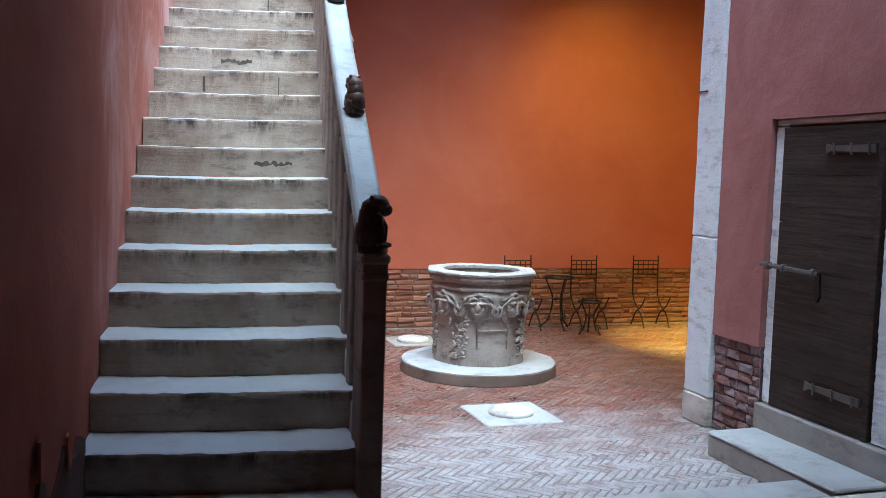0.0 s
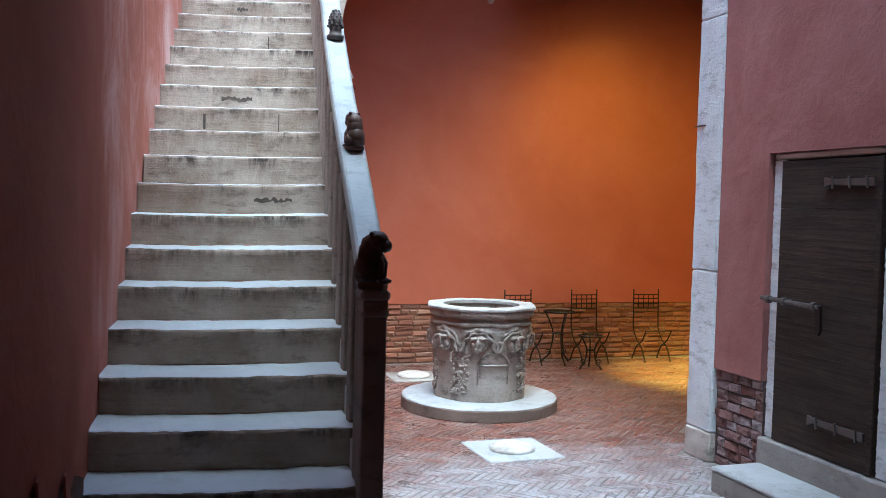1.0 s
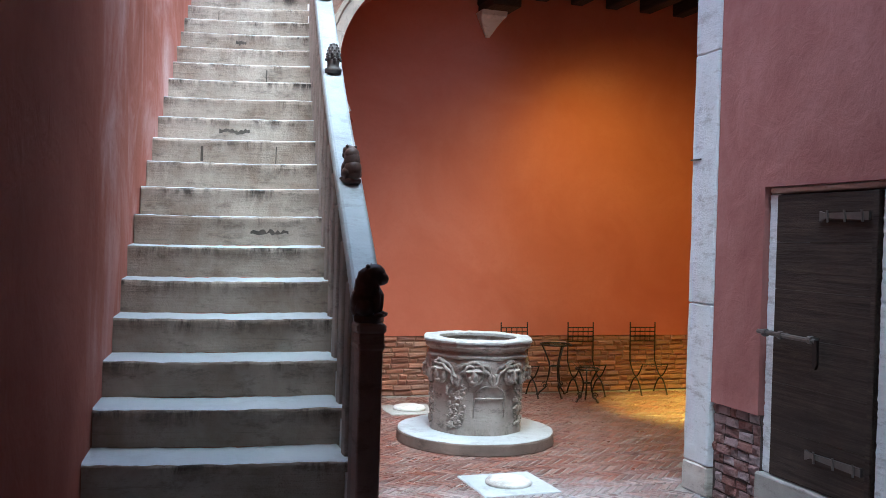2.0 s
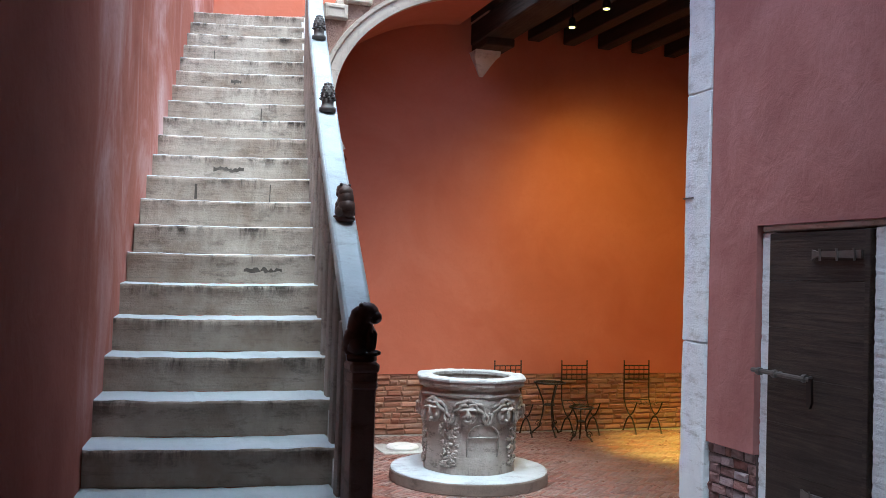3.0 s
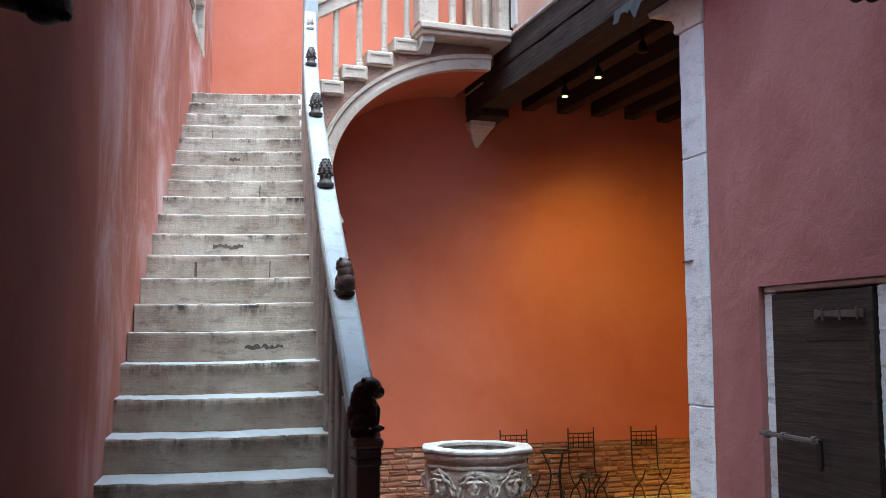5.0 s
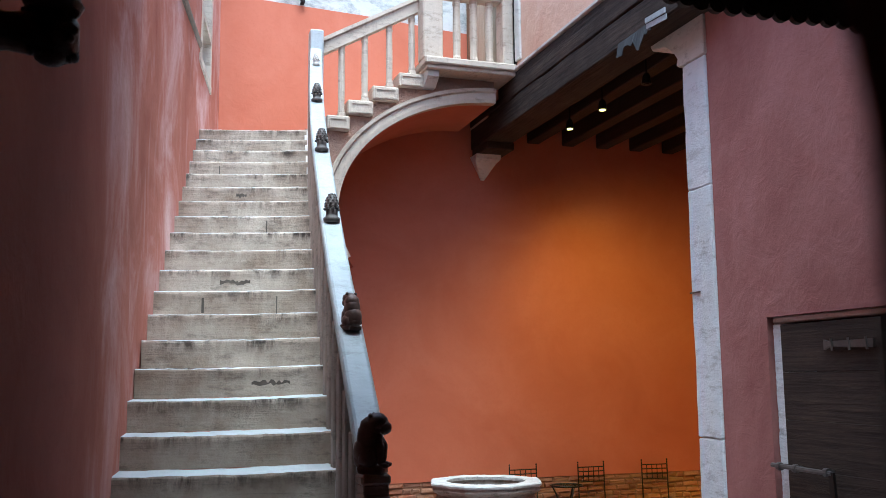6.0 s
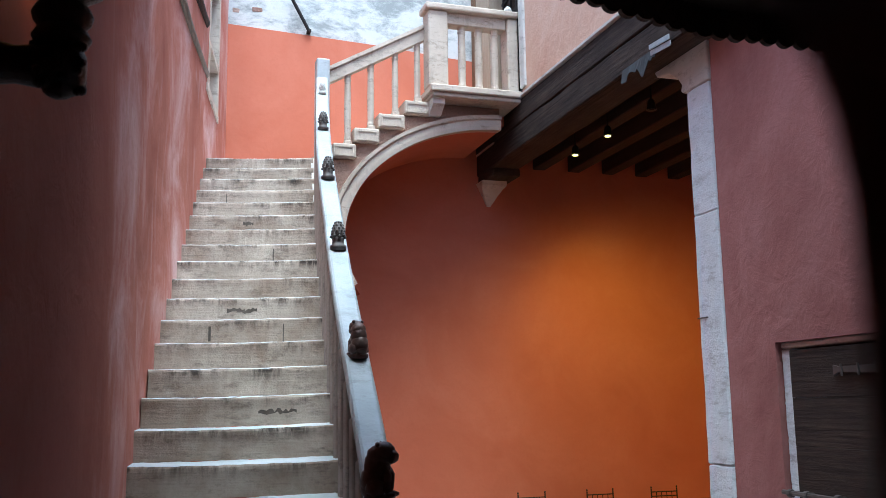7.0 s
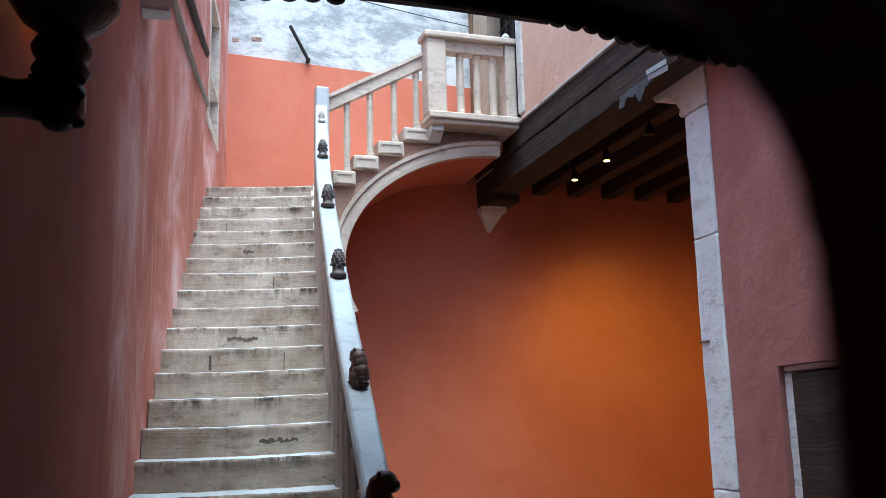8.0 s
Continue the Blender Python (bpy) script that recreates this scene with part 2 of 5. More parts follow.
def part(name, bm, material, parent, label="", smooth=False, placed=True):
    """A mesh under a thing or part. placed: its mesh is given in the place's own coordinates, else in the thing's."""
    ob = new(name, mesh_of(name, bm, material, smooth))
    ob.parent = parent
    if placed:
        ob.matrix_parent_inverse = Matrix.Translation(-Vector(parent.location)) if not parent.parent else Matrix()
    if label:
        ob["label"] = label
    return ob


def solid(name, bm, material, label, category, at=(0, 0, 0), group="", kind="", smooth=False):
    """A thing that is one mesh."""
    ob = new(name, mesh_of(name, bm, material, smooth))
    ob.location = at
    return tagged(ob, label, category, group, kind)


def box(x0, x1, y0, y1, z0, z1, bevel=0.0, bm=None, segments=1):
    own = bmesh.new()
    bmesh.ops.create_cube(own, size=1)
    for v in own.verts:
        v.co = Vector((x0 + (v.co.x + 0.5) * (x1 - x0), y0 + (v.co.y + 0.5) * (y1 - y0), z0 + (v.co.z + 0.5) * (z1 - z0)))
    if bevel:
        bmesh.ops.bevel(own, geom=own.edges[:], offset=bevel, segments=segments, affect="EDGES", profile=0.5)
    if bm is None:
        return own
    return merge(bm, own)


def merge(bm, other):
    me = bpy.data.meshes.new("scratch")
    other.to_mesh(me)
    other.free()
    bm.from_mesh(me)
    bpy.data.meshes.remove(me)
    return bm


def rough_up(bm, amount, scale=3.0, seed=0.0):
    """Uneven, hand-worked surface."""
    for v in bm.verts:
        p = v.co * scale + Vector((seed, seed * 1.7, seed * 0.3))
        v.co += noise.noise_vector(p) * amount
    return bm


def slab(poly, h, axis="z", bm=None):
    """A prism: a flat outline pushed out by h along an axis. The outline gives the two other coordinates and the start."""
    bm = bm or bmesh.new()
    verts = [bm.verts.new(p) for p in poly]
    f = bm.faces.new(verts)
    r = bmesh.ops.extrude_face_region(bm, geom=[f])
    d = Vector((h if axis == "x" else 0, h if axis == "y" else 0, h if axis == "z" else 0))
    for g in r["geom"]:
        if isinstance(g, bmesh.types.BMVert):
            g.co += d
    return bm


def lathe(profile, seg=24, at=(0, 0, 0), bm=None, squash=None):
    """A turned form from (radius, height) pairs."""
    bm = bm or bmesh.new()
    rings = []
    for r, z in profile:
        ring = []
        for k in range(seg):
            a = 2 * math.pi * k / seg
            q = squash(a) if squash else 1.0
            ring.append(bm.verts.new((at[0] + r * q * math.cos(a), at[1] + r * q * math.sin(a), at[2] + z)))
        rings.append(ring)
    for a, b in zip(rings, rings[1:]):
        for k in range(seg):
            bm.faces.new((a[k], a[(k + 1) % seg], b[(k + 1) % seg], b[k]))
    bm.faces.new(rings[0][::-1])
    bm.faces.new(rings[-1])
    return bm


def tube(points, radius, seg=6, bm=None):
    """A round bar along a line of points."""
    bm = bm or bmesh.new()
    pts = [Vector(p) for p in points]
    rings = []
    for k, p in enumerate(pts):
        d = (pts[min(k + 1, len(pts) - 1)] - pts[max(k - 1, 0)]).normalized()
        side = d.cross(Vector((0, 0, 1)) if abs(d.z) < 0.9 else Vector((1, 0, 0))).normalized()
        up = side.cross(d)
        rings.append([bm.verts.new(p + radius * (math.cos(a) * side + math.sin(a) * up)) for a in [2 * math.pi * j / seg for j in range(seg)]])
    for a, b in zip(rings, rings[1:]):
        for k in range(seg):
            bm.faces.new((a[k], a[(k + 1) % seg], b[(k + 1) % seg], b[k]))
    bm.faces.new(rings[0][::-1])
    bm.faces.new(rings[-1])
    return bm


def blob(center, radii, bm=None, sub=2, turn=None):
    own = bmesh.new()
    bmesh.ops.create_icosphere(own, subdivisions=sub, radius=1)
    m = Matrix.Translation(center) @ (turn or Matrix()) @ Matrix.Diagonal((*radii, 1))
    bmesh.ops.transform(own, matrix=m, verts=own.verts)
    return own if bm is None else merge(bm, own)


# ======================= plan =======================
RISE, RUN, LOW = 0.1751, 0.2723, 4        # main stair
TOP = 22
BACK = 11.4                               # back wall
RIGHT = 4.4                               # wall with the low door
UPPER = 4.12                              # upper storey above the beam
FLIGHT = 10.05                            # front of the upper flight


def stair_left(i):
    return Vector((-0.2448 + 0.0261 * i + 0.0004 * i * i, 3.5074 + RUN * i, (i + LOW) * RISE))


def stair_right(i):
    return Vector((0.815 + 0.0301 * i + 0.0002 * i * i, 3.2989 + RUN * i, (i + LOW) * RISE + 0.019))


def left_wall_x(y):
    i = (y - 3.5074) / RUN
    return -0.2448 + 0.0261 * i + 0.0004 * i * i if i > -16 else -0.2448 - 0.4176 + 0.1024 + (i + 16) * 0.0133


# ======================= structure =======================
# left wall, slightly bellied, with an opening near its far end
def grid_wall(name, xs_of, y0, y1, z0, z1, ny, nz, thick, material, label, hole=None, push=0.0):
    bm = bmesh.new()
    ys = [y0 + (y1 - y0) * k / ny for k in range(ny + 1)]
    zs = [z0 + (z1 - z0) * k / nz for k in range(nz + 1)]
    if hole:
        for v in hole[:2]:
            ys[min(range(len(ys)), key=lambda k: abs(ys[k] - v))] = v
        for v in hole[2:]:
            zs[min(range(len(zs)), key=lambda k: abs(zs[k] - v))] = v
    front = {}
    back = {}
    for a, y in enumerate(ys):
        for b, z in enumerate(zs):
            w = push * noise.noise(Vector((0.0, y * 0.8, z * 0.8)))
            front[a, b] = bm.verts.new((xs_of(y) + w, y, z))
            back[a, b] = bm.verts.new((xs_of(y) - thick, y, z))
    def gone(a, b):
        if not hole:
            return False
        ym, zm = (ys[a] + ys[a + 1]) / 2, (zs[b] + zs[b + 1]) / 2
        return hole[0] < ym < hole[1] and hole[2] < zm < hole[3]
    full = {(a, b) for a in range(ny) for b in range(nz) if not gone(a, b)}
    for a, b in full:
        bm.faces.new((front[a, b], front[a + 1, b], front[a + 1, b + 1], front[a, b + 1]))
        bm.faces.new((back[a, b], back[a, b + 1], back[a + 1, b + 1], back[a + 1, b]))
        for (da, db), (p, q) in (((-1, 0), ((a, b), (a, b + 1))), ((1, 0), ((a + 1, b), (a + 1, b + 1))), ((0, -1), ((a, b), (a + 1, b))), ((0, 1), ((a, b + 1), (a + 1, b + 1)))):
            if (a + da, b + db) not in full:
                bm.faces.new((front[p], front[q], back[q], back[p]))
    return solid(name, bm, material, label, "wall", kind="structure", smooth=False)


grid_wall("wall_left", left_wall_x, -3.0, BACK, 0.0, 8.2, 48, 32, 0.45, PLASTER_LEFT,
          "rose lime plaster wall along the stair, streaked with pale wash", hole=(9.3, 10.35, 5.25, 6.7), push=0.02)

# back wall: brick footing, terracotta plaster, weathered grey plaster above
bm = box(-0.8, 8.4, BACK + 0.016, BACK + 0.45, 0.0, 0.76)
solid("wall_back_base", bm, MORTAR, "mortar core behind the brick footing of the courtyard wall", "wall", kind="structure")
bm = slab([(-0.8, BACK, 0.76), (8.4, BACK, 0.76), (8.4, BACK, 6.45), (3.8, BACK, 6.65), (2.7, BACK, 6.73), (0.78, BACK, 6.81), (-0.8, BACK, 6.84)], 0.45, "y")
solid("wall_back", bm, PLASTER_BACK, "terracotta orange plaster wall behind the courtyard", "wall", kind="structure")
bm = slab([(-0.8, BACK + 0.03, 6.84), (0.78, BACK + 0.03, 6.81), (2.7, BACK + 0.03, 6.73), (3.8, BACK + 0.03, 6.65), (8.4, BACK + 0.03, 6.45), (8.4, BACK + 0.03, 8.6), (-0.8, BACK + 0.03, 8.6)], 0.42, "y")
solid("wall_back_upper", bm, GREY_PLASTER, "weathered pale grey plaster above the orange wall", "wall", kind="structure")

# right wall with the low door
DOOR_Y0, DOOR_Y1, DOOR_Z1 = 4.48, 5.82, 2.46
bm = box(RIGHT, RIGHT + 0.4, DOOR_Y1, 6.41, 0.77, 5.3)
box(RIGHT, RIGHT + 0.4, DOOR_Y0, DOOR_Y1, DOOR_Z1, 5.3, bm=bm)
box(RIGHT, RIGHT + 0.4, -3.0, DOOR_Y0, 0.0, 5.3, bm=bm)
solid("wall_right", bm, PLASTER_RIGHT, "mauve pink plaster wall beside the low dark door", "wall", kind="structure")
bm = box(RIGHT + 0.040, RIGHT + 0.4, 5.82, 6.41, 0.0, 0.769)
solid("wall_right_base", bm, DARK_MORTAR, "mortar core of exposed brick under the pink plaster", "wall", kind="structure")

# Added behind the door so the portico lamps do not shine through its gaps.
bm = box(RIGHT + 0.335, RIGHT + 0.398, DOOR_Y0 + 0.002, DOOR_Y1 - 0.002, 0.0, DOOR_Z1 - 0.002)
solid("wall_right_backing", bm, DARK_MORTAR, "unseen dark panel added behind the low door against lamp light", "wall", kind="structure")

# upper storey over the beam, with the landing door
bm = box(UPPER, UPPER + 0.4, 2.0, 9.75, 5.66, 8.3)
box(UPPER, UPPER + 0.4, 10.75, BACK, 5.3, 8.3, bm=bm)
box(UPPER, UPPER + 0.4, 9.75, 10.75, 7.75, 8.3, bm=bm)
solid("wall_upper", bm, PLASTER_PALE, "pale pink plaster wall of the upper storey over the beam", "wall", kind="structure")

# portico behind the corner pier
bm = box(8.0, 8.4, 3.0, BACK, 0.0, 6.0)
solid("wall_portico_side", bm, PLASTER_BACK, "terracotta plaster side wall of the portico", "wall", kind="structure")
bm = box(RIGHT + 0.4, 8.0, 3.0, 3.3, 0.0, 6.0)
solid("wall_portico_end", bm, PLASTER_BACK, "terracotta plaster end wall of the portico", "wall", kind="structure")
bm = box(UPPER + 0.42, 8.0, 3.3, BACK, 5.42, 5.6)
solid("ceiling_portico", bm, CEILING_WOOD, "dark boarded ceiling over the portico", "ceiling", kind="structure")

# covered passage round the camera
bm = box(-1.6, RIGHT, -3.4, -3.0, 0.0, 3.83)
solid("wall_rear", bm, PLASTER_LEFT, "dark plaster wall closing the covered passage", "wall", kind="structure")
bm = box(-1.6, RIGHT - 0.003, -3.4, 3.2, 3.84, 3.98)
solid("ceiling_passage", bm, CEILING_WOOD, "dark boarded ceiling over the covered passage", "ceiling", kind="structure")
# Out of view; added to keep sky light from behind off the courtyard.
bm = box(-1.6, UPPER - 0.003, 3.15, 3.50, 4.005, 6.3)
solid("wall_over_passage", bm, PLASTER_PALE, "unseen pale wall added above the passage to block sky", "wall", kind="structure")
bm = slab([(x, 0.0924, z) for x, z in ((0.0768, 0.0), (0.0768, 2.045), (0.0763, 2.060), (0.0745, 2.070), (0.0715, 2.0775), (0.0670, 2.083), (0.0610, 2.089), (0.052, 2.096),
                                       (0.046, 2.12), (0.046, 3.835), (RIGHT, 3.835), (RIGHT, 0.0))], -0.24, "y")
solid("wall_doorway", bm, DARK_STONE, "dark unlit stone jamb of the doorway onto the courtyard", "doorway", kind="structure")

# ground
bm = box(-1.6, 8.4, -3.4, BACK + 0.4, -0.3, -0.003)
solid("floor", bm, PALE_MORTAR, "old brick courtyard floor laid in herringbone", "floor", kind="structure")
floor = bpy.data.objects["floor"]

# ======================= main stair =======================
def step_mesh(i):
    """One stone step: riser block with a rounded, slightly sagging nosing slab on top."""
    a, b = stair_left(i), stair_right(i)
    d = Vector((0.0, RUN, 0.0))
    across = (b - a)
    n = 40
    lo = -RISE
    rnd = random.Random(i * 7 + 3)
    # outline of the cross-section: (forward, up)
    sec = [(0.012, lo), (0.003, -0.060), (0.0, -0.030), (0.001, -0.014), (0.007, -0.004), (0.018, 0.0), (RUN + 0.02, 0.004), (RUN + 0.02, lo)]
    bm = bmesh.new()
    rings = []
    for k in range(n + 1):
        u = k / n
        sag = -0.010 * math.sin(math.pi * u) * (0.6 + 0.8 * rnd.random() * 0.3)
        ring = []
        for m, (fw, up) in enumerate(sec):
            p = a + across * u + Vector((0, fw, up))
            w = 0.004 * noise.noise(Vector((u * 9, i * 3.1, m * 0.37))) + 0.003 * noise.noise(Vector((u * 34, i * 5.7, m * 0.2)))
            if 1 <= m <= 6:
                p.z += sag
                p.y += w * 1.5
                p.z += w
            ring.append(bm.verts.new(p))
        rings.append(ring)
    for r0, r1 in zip(rings, rings[1:]):
        for m in range(len(sec)):
            bm.faces.new((r0[m], r0[(m + 1) % len(sec)], r1[(m + 1) % len(sec)], r1[m]))
    bm.faces.new(rings[0])
    bm.faces.new(rings[-1][::-1])
    return bm


stair = thing("staircase", "long straight flight of worn pale stone steps", "staircase", (0.3, 2.4, 0))
for i in range(-3, TOP + 1):
    bm = step_mesh(i)
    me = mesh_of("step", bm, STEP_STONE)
    me.materials.append(SKYLIT_TREAD)
    # Upward faces take the lighter colour that stands in for sky light.
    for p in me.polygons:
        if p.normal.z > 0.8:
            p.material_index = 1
    ob = new("step", me)
    ob.parent = stair
    ob.matrix_parent_inverse = stair.matrix_basis.inverted()

def riser_patch(i, u0, u1, f0, f1, mat, name, label):
    """A thin uneven inlay on the face of a riser: a mortared patch or an open joint."""
    a, b = stair_left(i), stair_right(i)
    rnd = random.Random(i * 13 + int(u0 * 100))
    n = 14 if u1 - u0 > 0.05 else 1
    bm = bmesh.new()
    up, dn = [], []
    for k in range(n + 1):
        u = u0 + (u1 - u0) * k / n
        p = a + (b - a) * u
        for row, f in ((up, f1), (dn, f0)):
            f = f + (rnd.random() - 0.5) * (0.17 * math.sin(math.pi * min(k + 0.4, n - k + 0.4) / n) + 0.05 if n > 1 else 0.0)
            z = p.z - 0.045 - (RISE - 0.05) * (1 - f)
            y = p.y + 0.003 + 0.009 * max(0.0, p.z - 0.060 - z) / (RISE - 0.060) - 0.0035
            row.append((bm.verts.new((p.x, y, z)), bm.verts.new((p.x, y + 0.02, z))))
    for k in range(n):
        bm.faces.new((up[k][0], up[k + 1][0], dn[k + 1][0], dn[k][0]))
        bm.faces.new((up[k][0], up[k][1], up[k + 1][1], up[k + 1][0]))
        bm.faces.new((dn[k][0], dn[k + 1][0], dn[k + 1][1], dn[k][1]))
    part(name, bm, mat, stair, label)


PATCH = plain("dark_repair_mortar", (0.14, 0.115, 0.09), 0.9, 0.0, 0.6)
riser_patch(12, 0.38, 0.57, 0.50, 0.72, PATCH, "repair_patch", "dark mortared repair patch")
riser_patch(8, 0.60, 0.80, 0.52, 0.64, PATCH, "repair_patch", "dark mortared repair patch")
riser_patch(11, 0.733, 0.739, 0.0, 1.0, PATCH, "open_joint", "")
riser_patch(11, 0.285, 0.30, 0.15, 0.95, PATCH, "open_joint", "")
riser_patch(15, 0.66, 0.668, 0.1, 1.0, PATCH, "open_joint", "")
riser_patch(19, 0.25, 0.256, 0.1, 1.0, PATCH, "open_joint", "")
riser_patch(17, 0.42, 0.50, 0.62, 0.82, PATCH, "repair_patch", "dark mortared repair patch")

# masonry under the flight and the top landing
bm = bmesh.new()
low_l, low_r, high_l, high_r = stair_left(-3), stair_right(-3), stair_left(TOP), stair_right(TOP)
n = 12
cols = []
for k in range(n + 1):
    i = -3 + (TOP + 3) * k / n
    p, q = stair_left(i), stair_right(i)
    cols.append([bm.verts.new((p.x - 0.02, p.y + 0.25, 0.0)), bm.verts.new((q.x - 0.005, q.y + 0.25, 0.0)),
                 bm.verts.new((q.x - 0.005, q.y + 0.25, max(0.02, q.z - 0.16))), bm.verts.new((p.x - 0.02, p.y + 0.25, max(0.02, p.z - 0.16)))])
for c0, c1 in zip(cols, cols[1:]):
    for k in range(4):
        bm.faces.new((c0[k], c0[(k + 1) % 4], c1[(k + 1) % 4], c1[k]))
bm.faces.new(cols[0])
bm.faces.new(cols[-1][::-1])
part("masonry_core", bm, PLASTER_BACK, stair)
LAND_Z = (TOP + LOW) * RISE + 0.004
bm = box(0.45, 1.80, 9.72, BACK, LAND_Z - 0.18, LAND_Z)
part("top_landing", bm, SKYLIT_TREAD, stair)
bm = box(0.45, 1.79, 9.8, BACK, 0.0, LAND_Z - 0.18)
part("landing_core", bm, PLASTER_BACK, stair)


# ======================= balustrade of the main stair =======================
def rail_x(y):
    return float(np.interp(y, (3.4, 4.0, 4.6, 5.2, 5.75, 6.3, 6.9, 7.5, 8.05, 8.6, 9.2, 10.0), (0.872, 0.940, 1.004, 1.069, 1.135, 1.207, 1.283, 1.366, 1.452, 1.545, 1.648, 1.79)))


def rail_z(y):
    return 1.665 + 0.636 * (y - 3.6)


balustrade = thing("balustrade", "sloping white stone handrail on plain stone posts with a dark newel", "balustrade", (0.9, 3.5, 0))
bm = bmesh.new()
rings = []
y0, y1 = 3.56, 9.95
for k in range(41):
    y = y0 + (y1 - y0) * k / 40
    x, z = rail_x(y), rail_z(y)
    w = 0.003 * noise.noise(Vector((0, y * 6, 1.0)))
    half = 0.066
    out = 0.066 - 0.024 * max(0.0, 1 - (y - 3.56) / 0.35)
    sec = [(-half, -0.072), (-half, -0.02), (-half + 0.008, -0.006 + w), (-half + 0.02, w), (out - 0.02, w), (out - 0.008, -0.006 + w), (out, -0.02), (out, -0.072)]
    rings.append([bm.verts.new((x + a, y, z + b)) for a, b in sec])
for r0, r1 in zip(rings, rings[1:]):
    for m in range(8):
        bm.faces.new((r0[m], r0[(m + 1) % 8], r1[(m + 1) % 8], r1[m]))
bm.faces.new(rings[0])
bm.faces.new(rings[-1][::-1])
part("handrail", bm, RAIL_STONE, balustrade, "worn white stone handrail")
for i in range(1, TOP + 2):
    q = stair_right(i)
    for f in (0.10,):
        y = q.y + f
        x = rail_x(y) - 0.035
        bm = box(x - 0.035, x + 0.035, y - 0.04, y + 0.04, q.z - 0.03, rail_z(y) - 0.07, 0.008)
        part("baluster", bm, POST_STONE, balustrade)
# plinth under the posts
bm = bmesh.new()
rings = []
for k in range(25):
    i = 1.6 + (TOP - 1.1) * k / 24
    q = stair_right(i)
    rings.append([bm.verts.new((q.x + a, q.y, q.z + b)) for a, b in ((-0.02, -0.3), (-0.02, -0.06), (0.05, -0.06), (0.05, -0.3))])
for r0, r1 in zip(rings, rings[1:]):
    for m in range(4):
        bm.faces.new((r0[m], r0[(m + 1) % 4], r1[(m + 1) % 4], r1[m]))
bm.faces.new(rings[0])
bm.faces.new(rings[-1][::-1])
part("string", bm, STONE, balustrade)
# dark newel
NX, NY = 0.870, 3.56
bm = box(NX - 0.047, NX + 0.047, NY - 0.048, NY + 0.048, 0.0, 1.59, 0.006)
newel = part("newel_post", bm, NEWEL_STONE, balustrade, "dark weathered stone newel post")
bm = box(NX - 0.054, NX + 0.054, NY - 0.056, NY + 0.056, 1.57, 1.60, 0.008)
box(NX - 0.05, NX + 0.05, NY - 0.051, NY + 0.051, 1.60, 1.635, 0.004, bm=bm)
box(NX - 0.06, NX + 0.057, NY - 0.06, NY + 0.06, 1.635, 1.675, 0.010, bm=bm)
part("newel_cap", bm, NEWEL_STONE, newel)
# white end post at the top
EX, EY = rail_x(9.98), 9.98
bm = box(EX - 0.075, EX + 0.075, EY - 0.08, EY + 0.08, LAND_Z, 5.90, 0.02, segments=2)
part("end_post", bm, WHITE_STONE, balustrade, "white stone end post with a rounded top")


def seated_lion(name, at, s, turn, label):
    """A small seated beast: haunches, upright body, head and forelegs in one mesh, on a round foot."""
    bm = bmesh.new()
    blob((0, 0.020, 0.062), (0.054, 0.058, 0.066), bm)
    blob((0, 0.040, 0.034), (0.040, 0.034, 0.036), bm)
    blob((0, 0.010, 0.112), (0.050, 0.052, 0.070), bm)
    blob((0, 0.004, 0.150), (0.048, 0.048, 0.048), bm)
    blob((0, -0.016, 0.172), (0.044, 0.046, 0.038), bm)
    blob((0, -0.046, 0.152), (0.030, 0.028, 0.028), bm)
    for sx in (-1, 1):
        blob((sx * 0.026, -0.036, 0.060), (0.017, 0.017, 0.058), bm, 1)
        blob((sx * 0.042, 0.010, 0.042), (0.020, 0.042, 0.040), bm, 1)
        blob((sx * 0.030, 0.002, 0.200), (0.012, 0.010, 0.011), bm, 1)
        blob((sx * 0.028, -0.050, 0.012), (0.017, 0.022, 0.012), bm, 1)
    box(-0.044, 0.044, -0.050, 0.050, -0.02, 0.010, 0.006, bm=bm)
    rough_up(bm, 0.004, 30)
    bmesh.ops.transform(bm, matrix=Matrix.Rotation(turn, 4, "Z") @ Matrix.Scale(s, 4), verts=bm.verts)
    return solid(name, bm, BRONZE, label, "statue", at, smooth=True, group="carvings on the handrail")


def pine_cone(name, at, s, label):
    """A pine-cone finial with scales over a waisted collar and base."""
    bm = lathe([(0.050, -0.02), (0.053, 0.0), (0.053, 0.010), (0.040, 0.018), (0.037, 0.040), (0.040, 0.056), (0.034, 0.064)], 16)
    for k in range(8):
        a = 2 * math.pi * k / 8
        blob((0.043 * math.cos(a), 0.043 * math.sin(a), 0.066 + 0.006 * (k % 2)), (0.013, 0.013, 0.012), bm, 1)
    lathe([(0.033, 0.062), (0.041, 0.085), (0.041, 0.105), (0.034, 0.132), (0.023, 0.155), (0.010, 0.168), (0.002, 0.172)], 16, bm=bm)
    for ring in range(5):
        z, r = 0.085 + 0.018 * ring, (0.041, 0.041, 0.036, 0.029, 0.020)[ring]
        for k in range(8):
            a = 2 * math.pi * (k + 0.5 * (ring % 2)) / 8
            blob((r * math.cos(a), r * math.sin(a), z), (0.0075, 0.0075, 0.010), bm, 1)
    bmesh.ops.transform(bm, matrix=Matrix.Scale(s, 4), verts=bm.verts)
    return solid(name, bm, STONE if "pale" in label else CONE_STONE, label, "finial", at, smooth=True, group="carvings on the handrail")


seated_lion("lion_statue", (NX - 0.004, NY - 0.005, 1.695), 1.0, radians(62), "dark carved seated lion on the newel post")
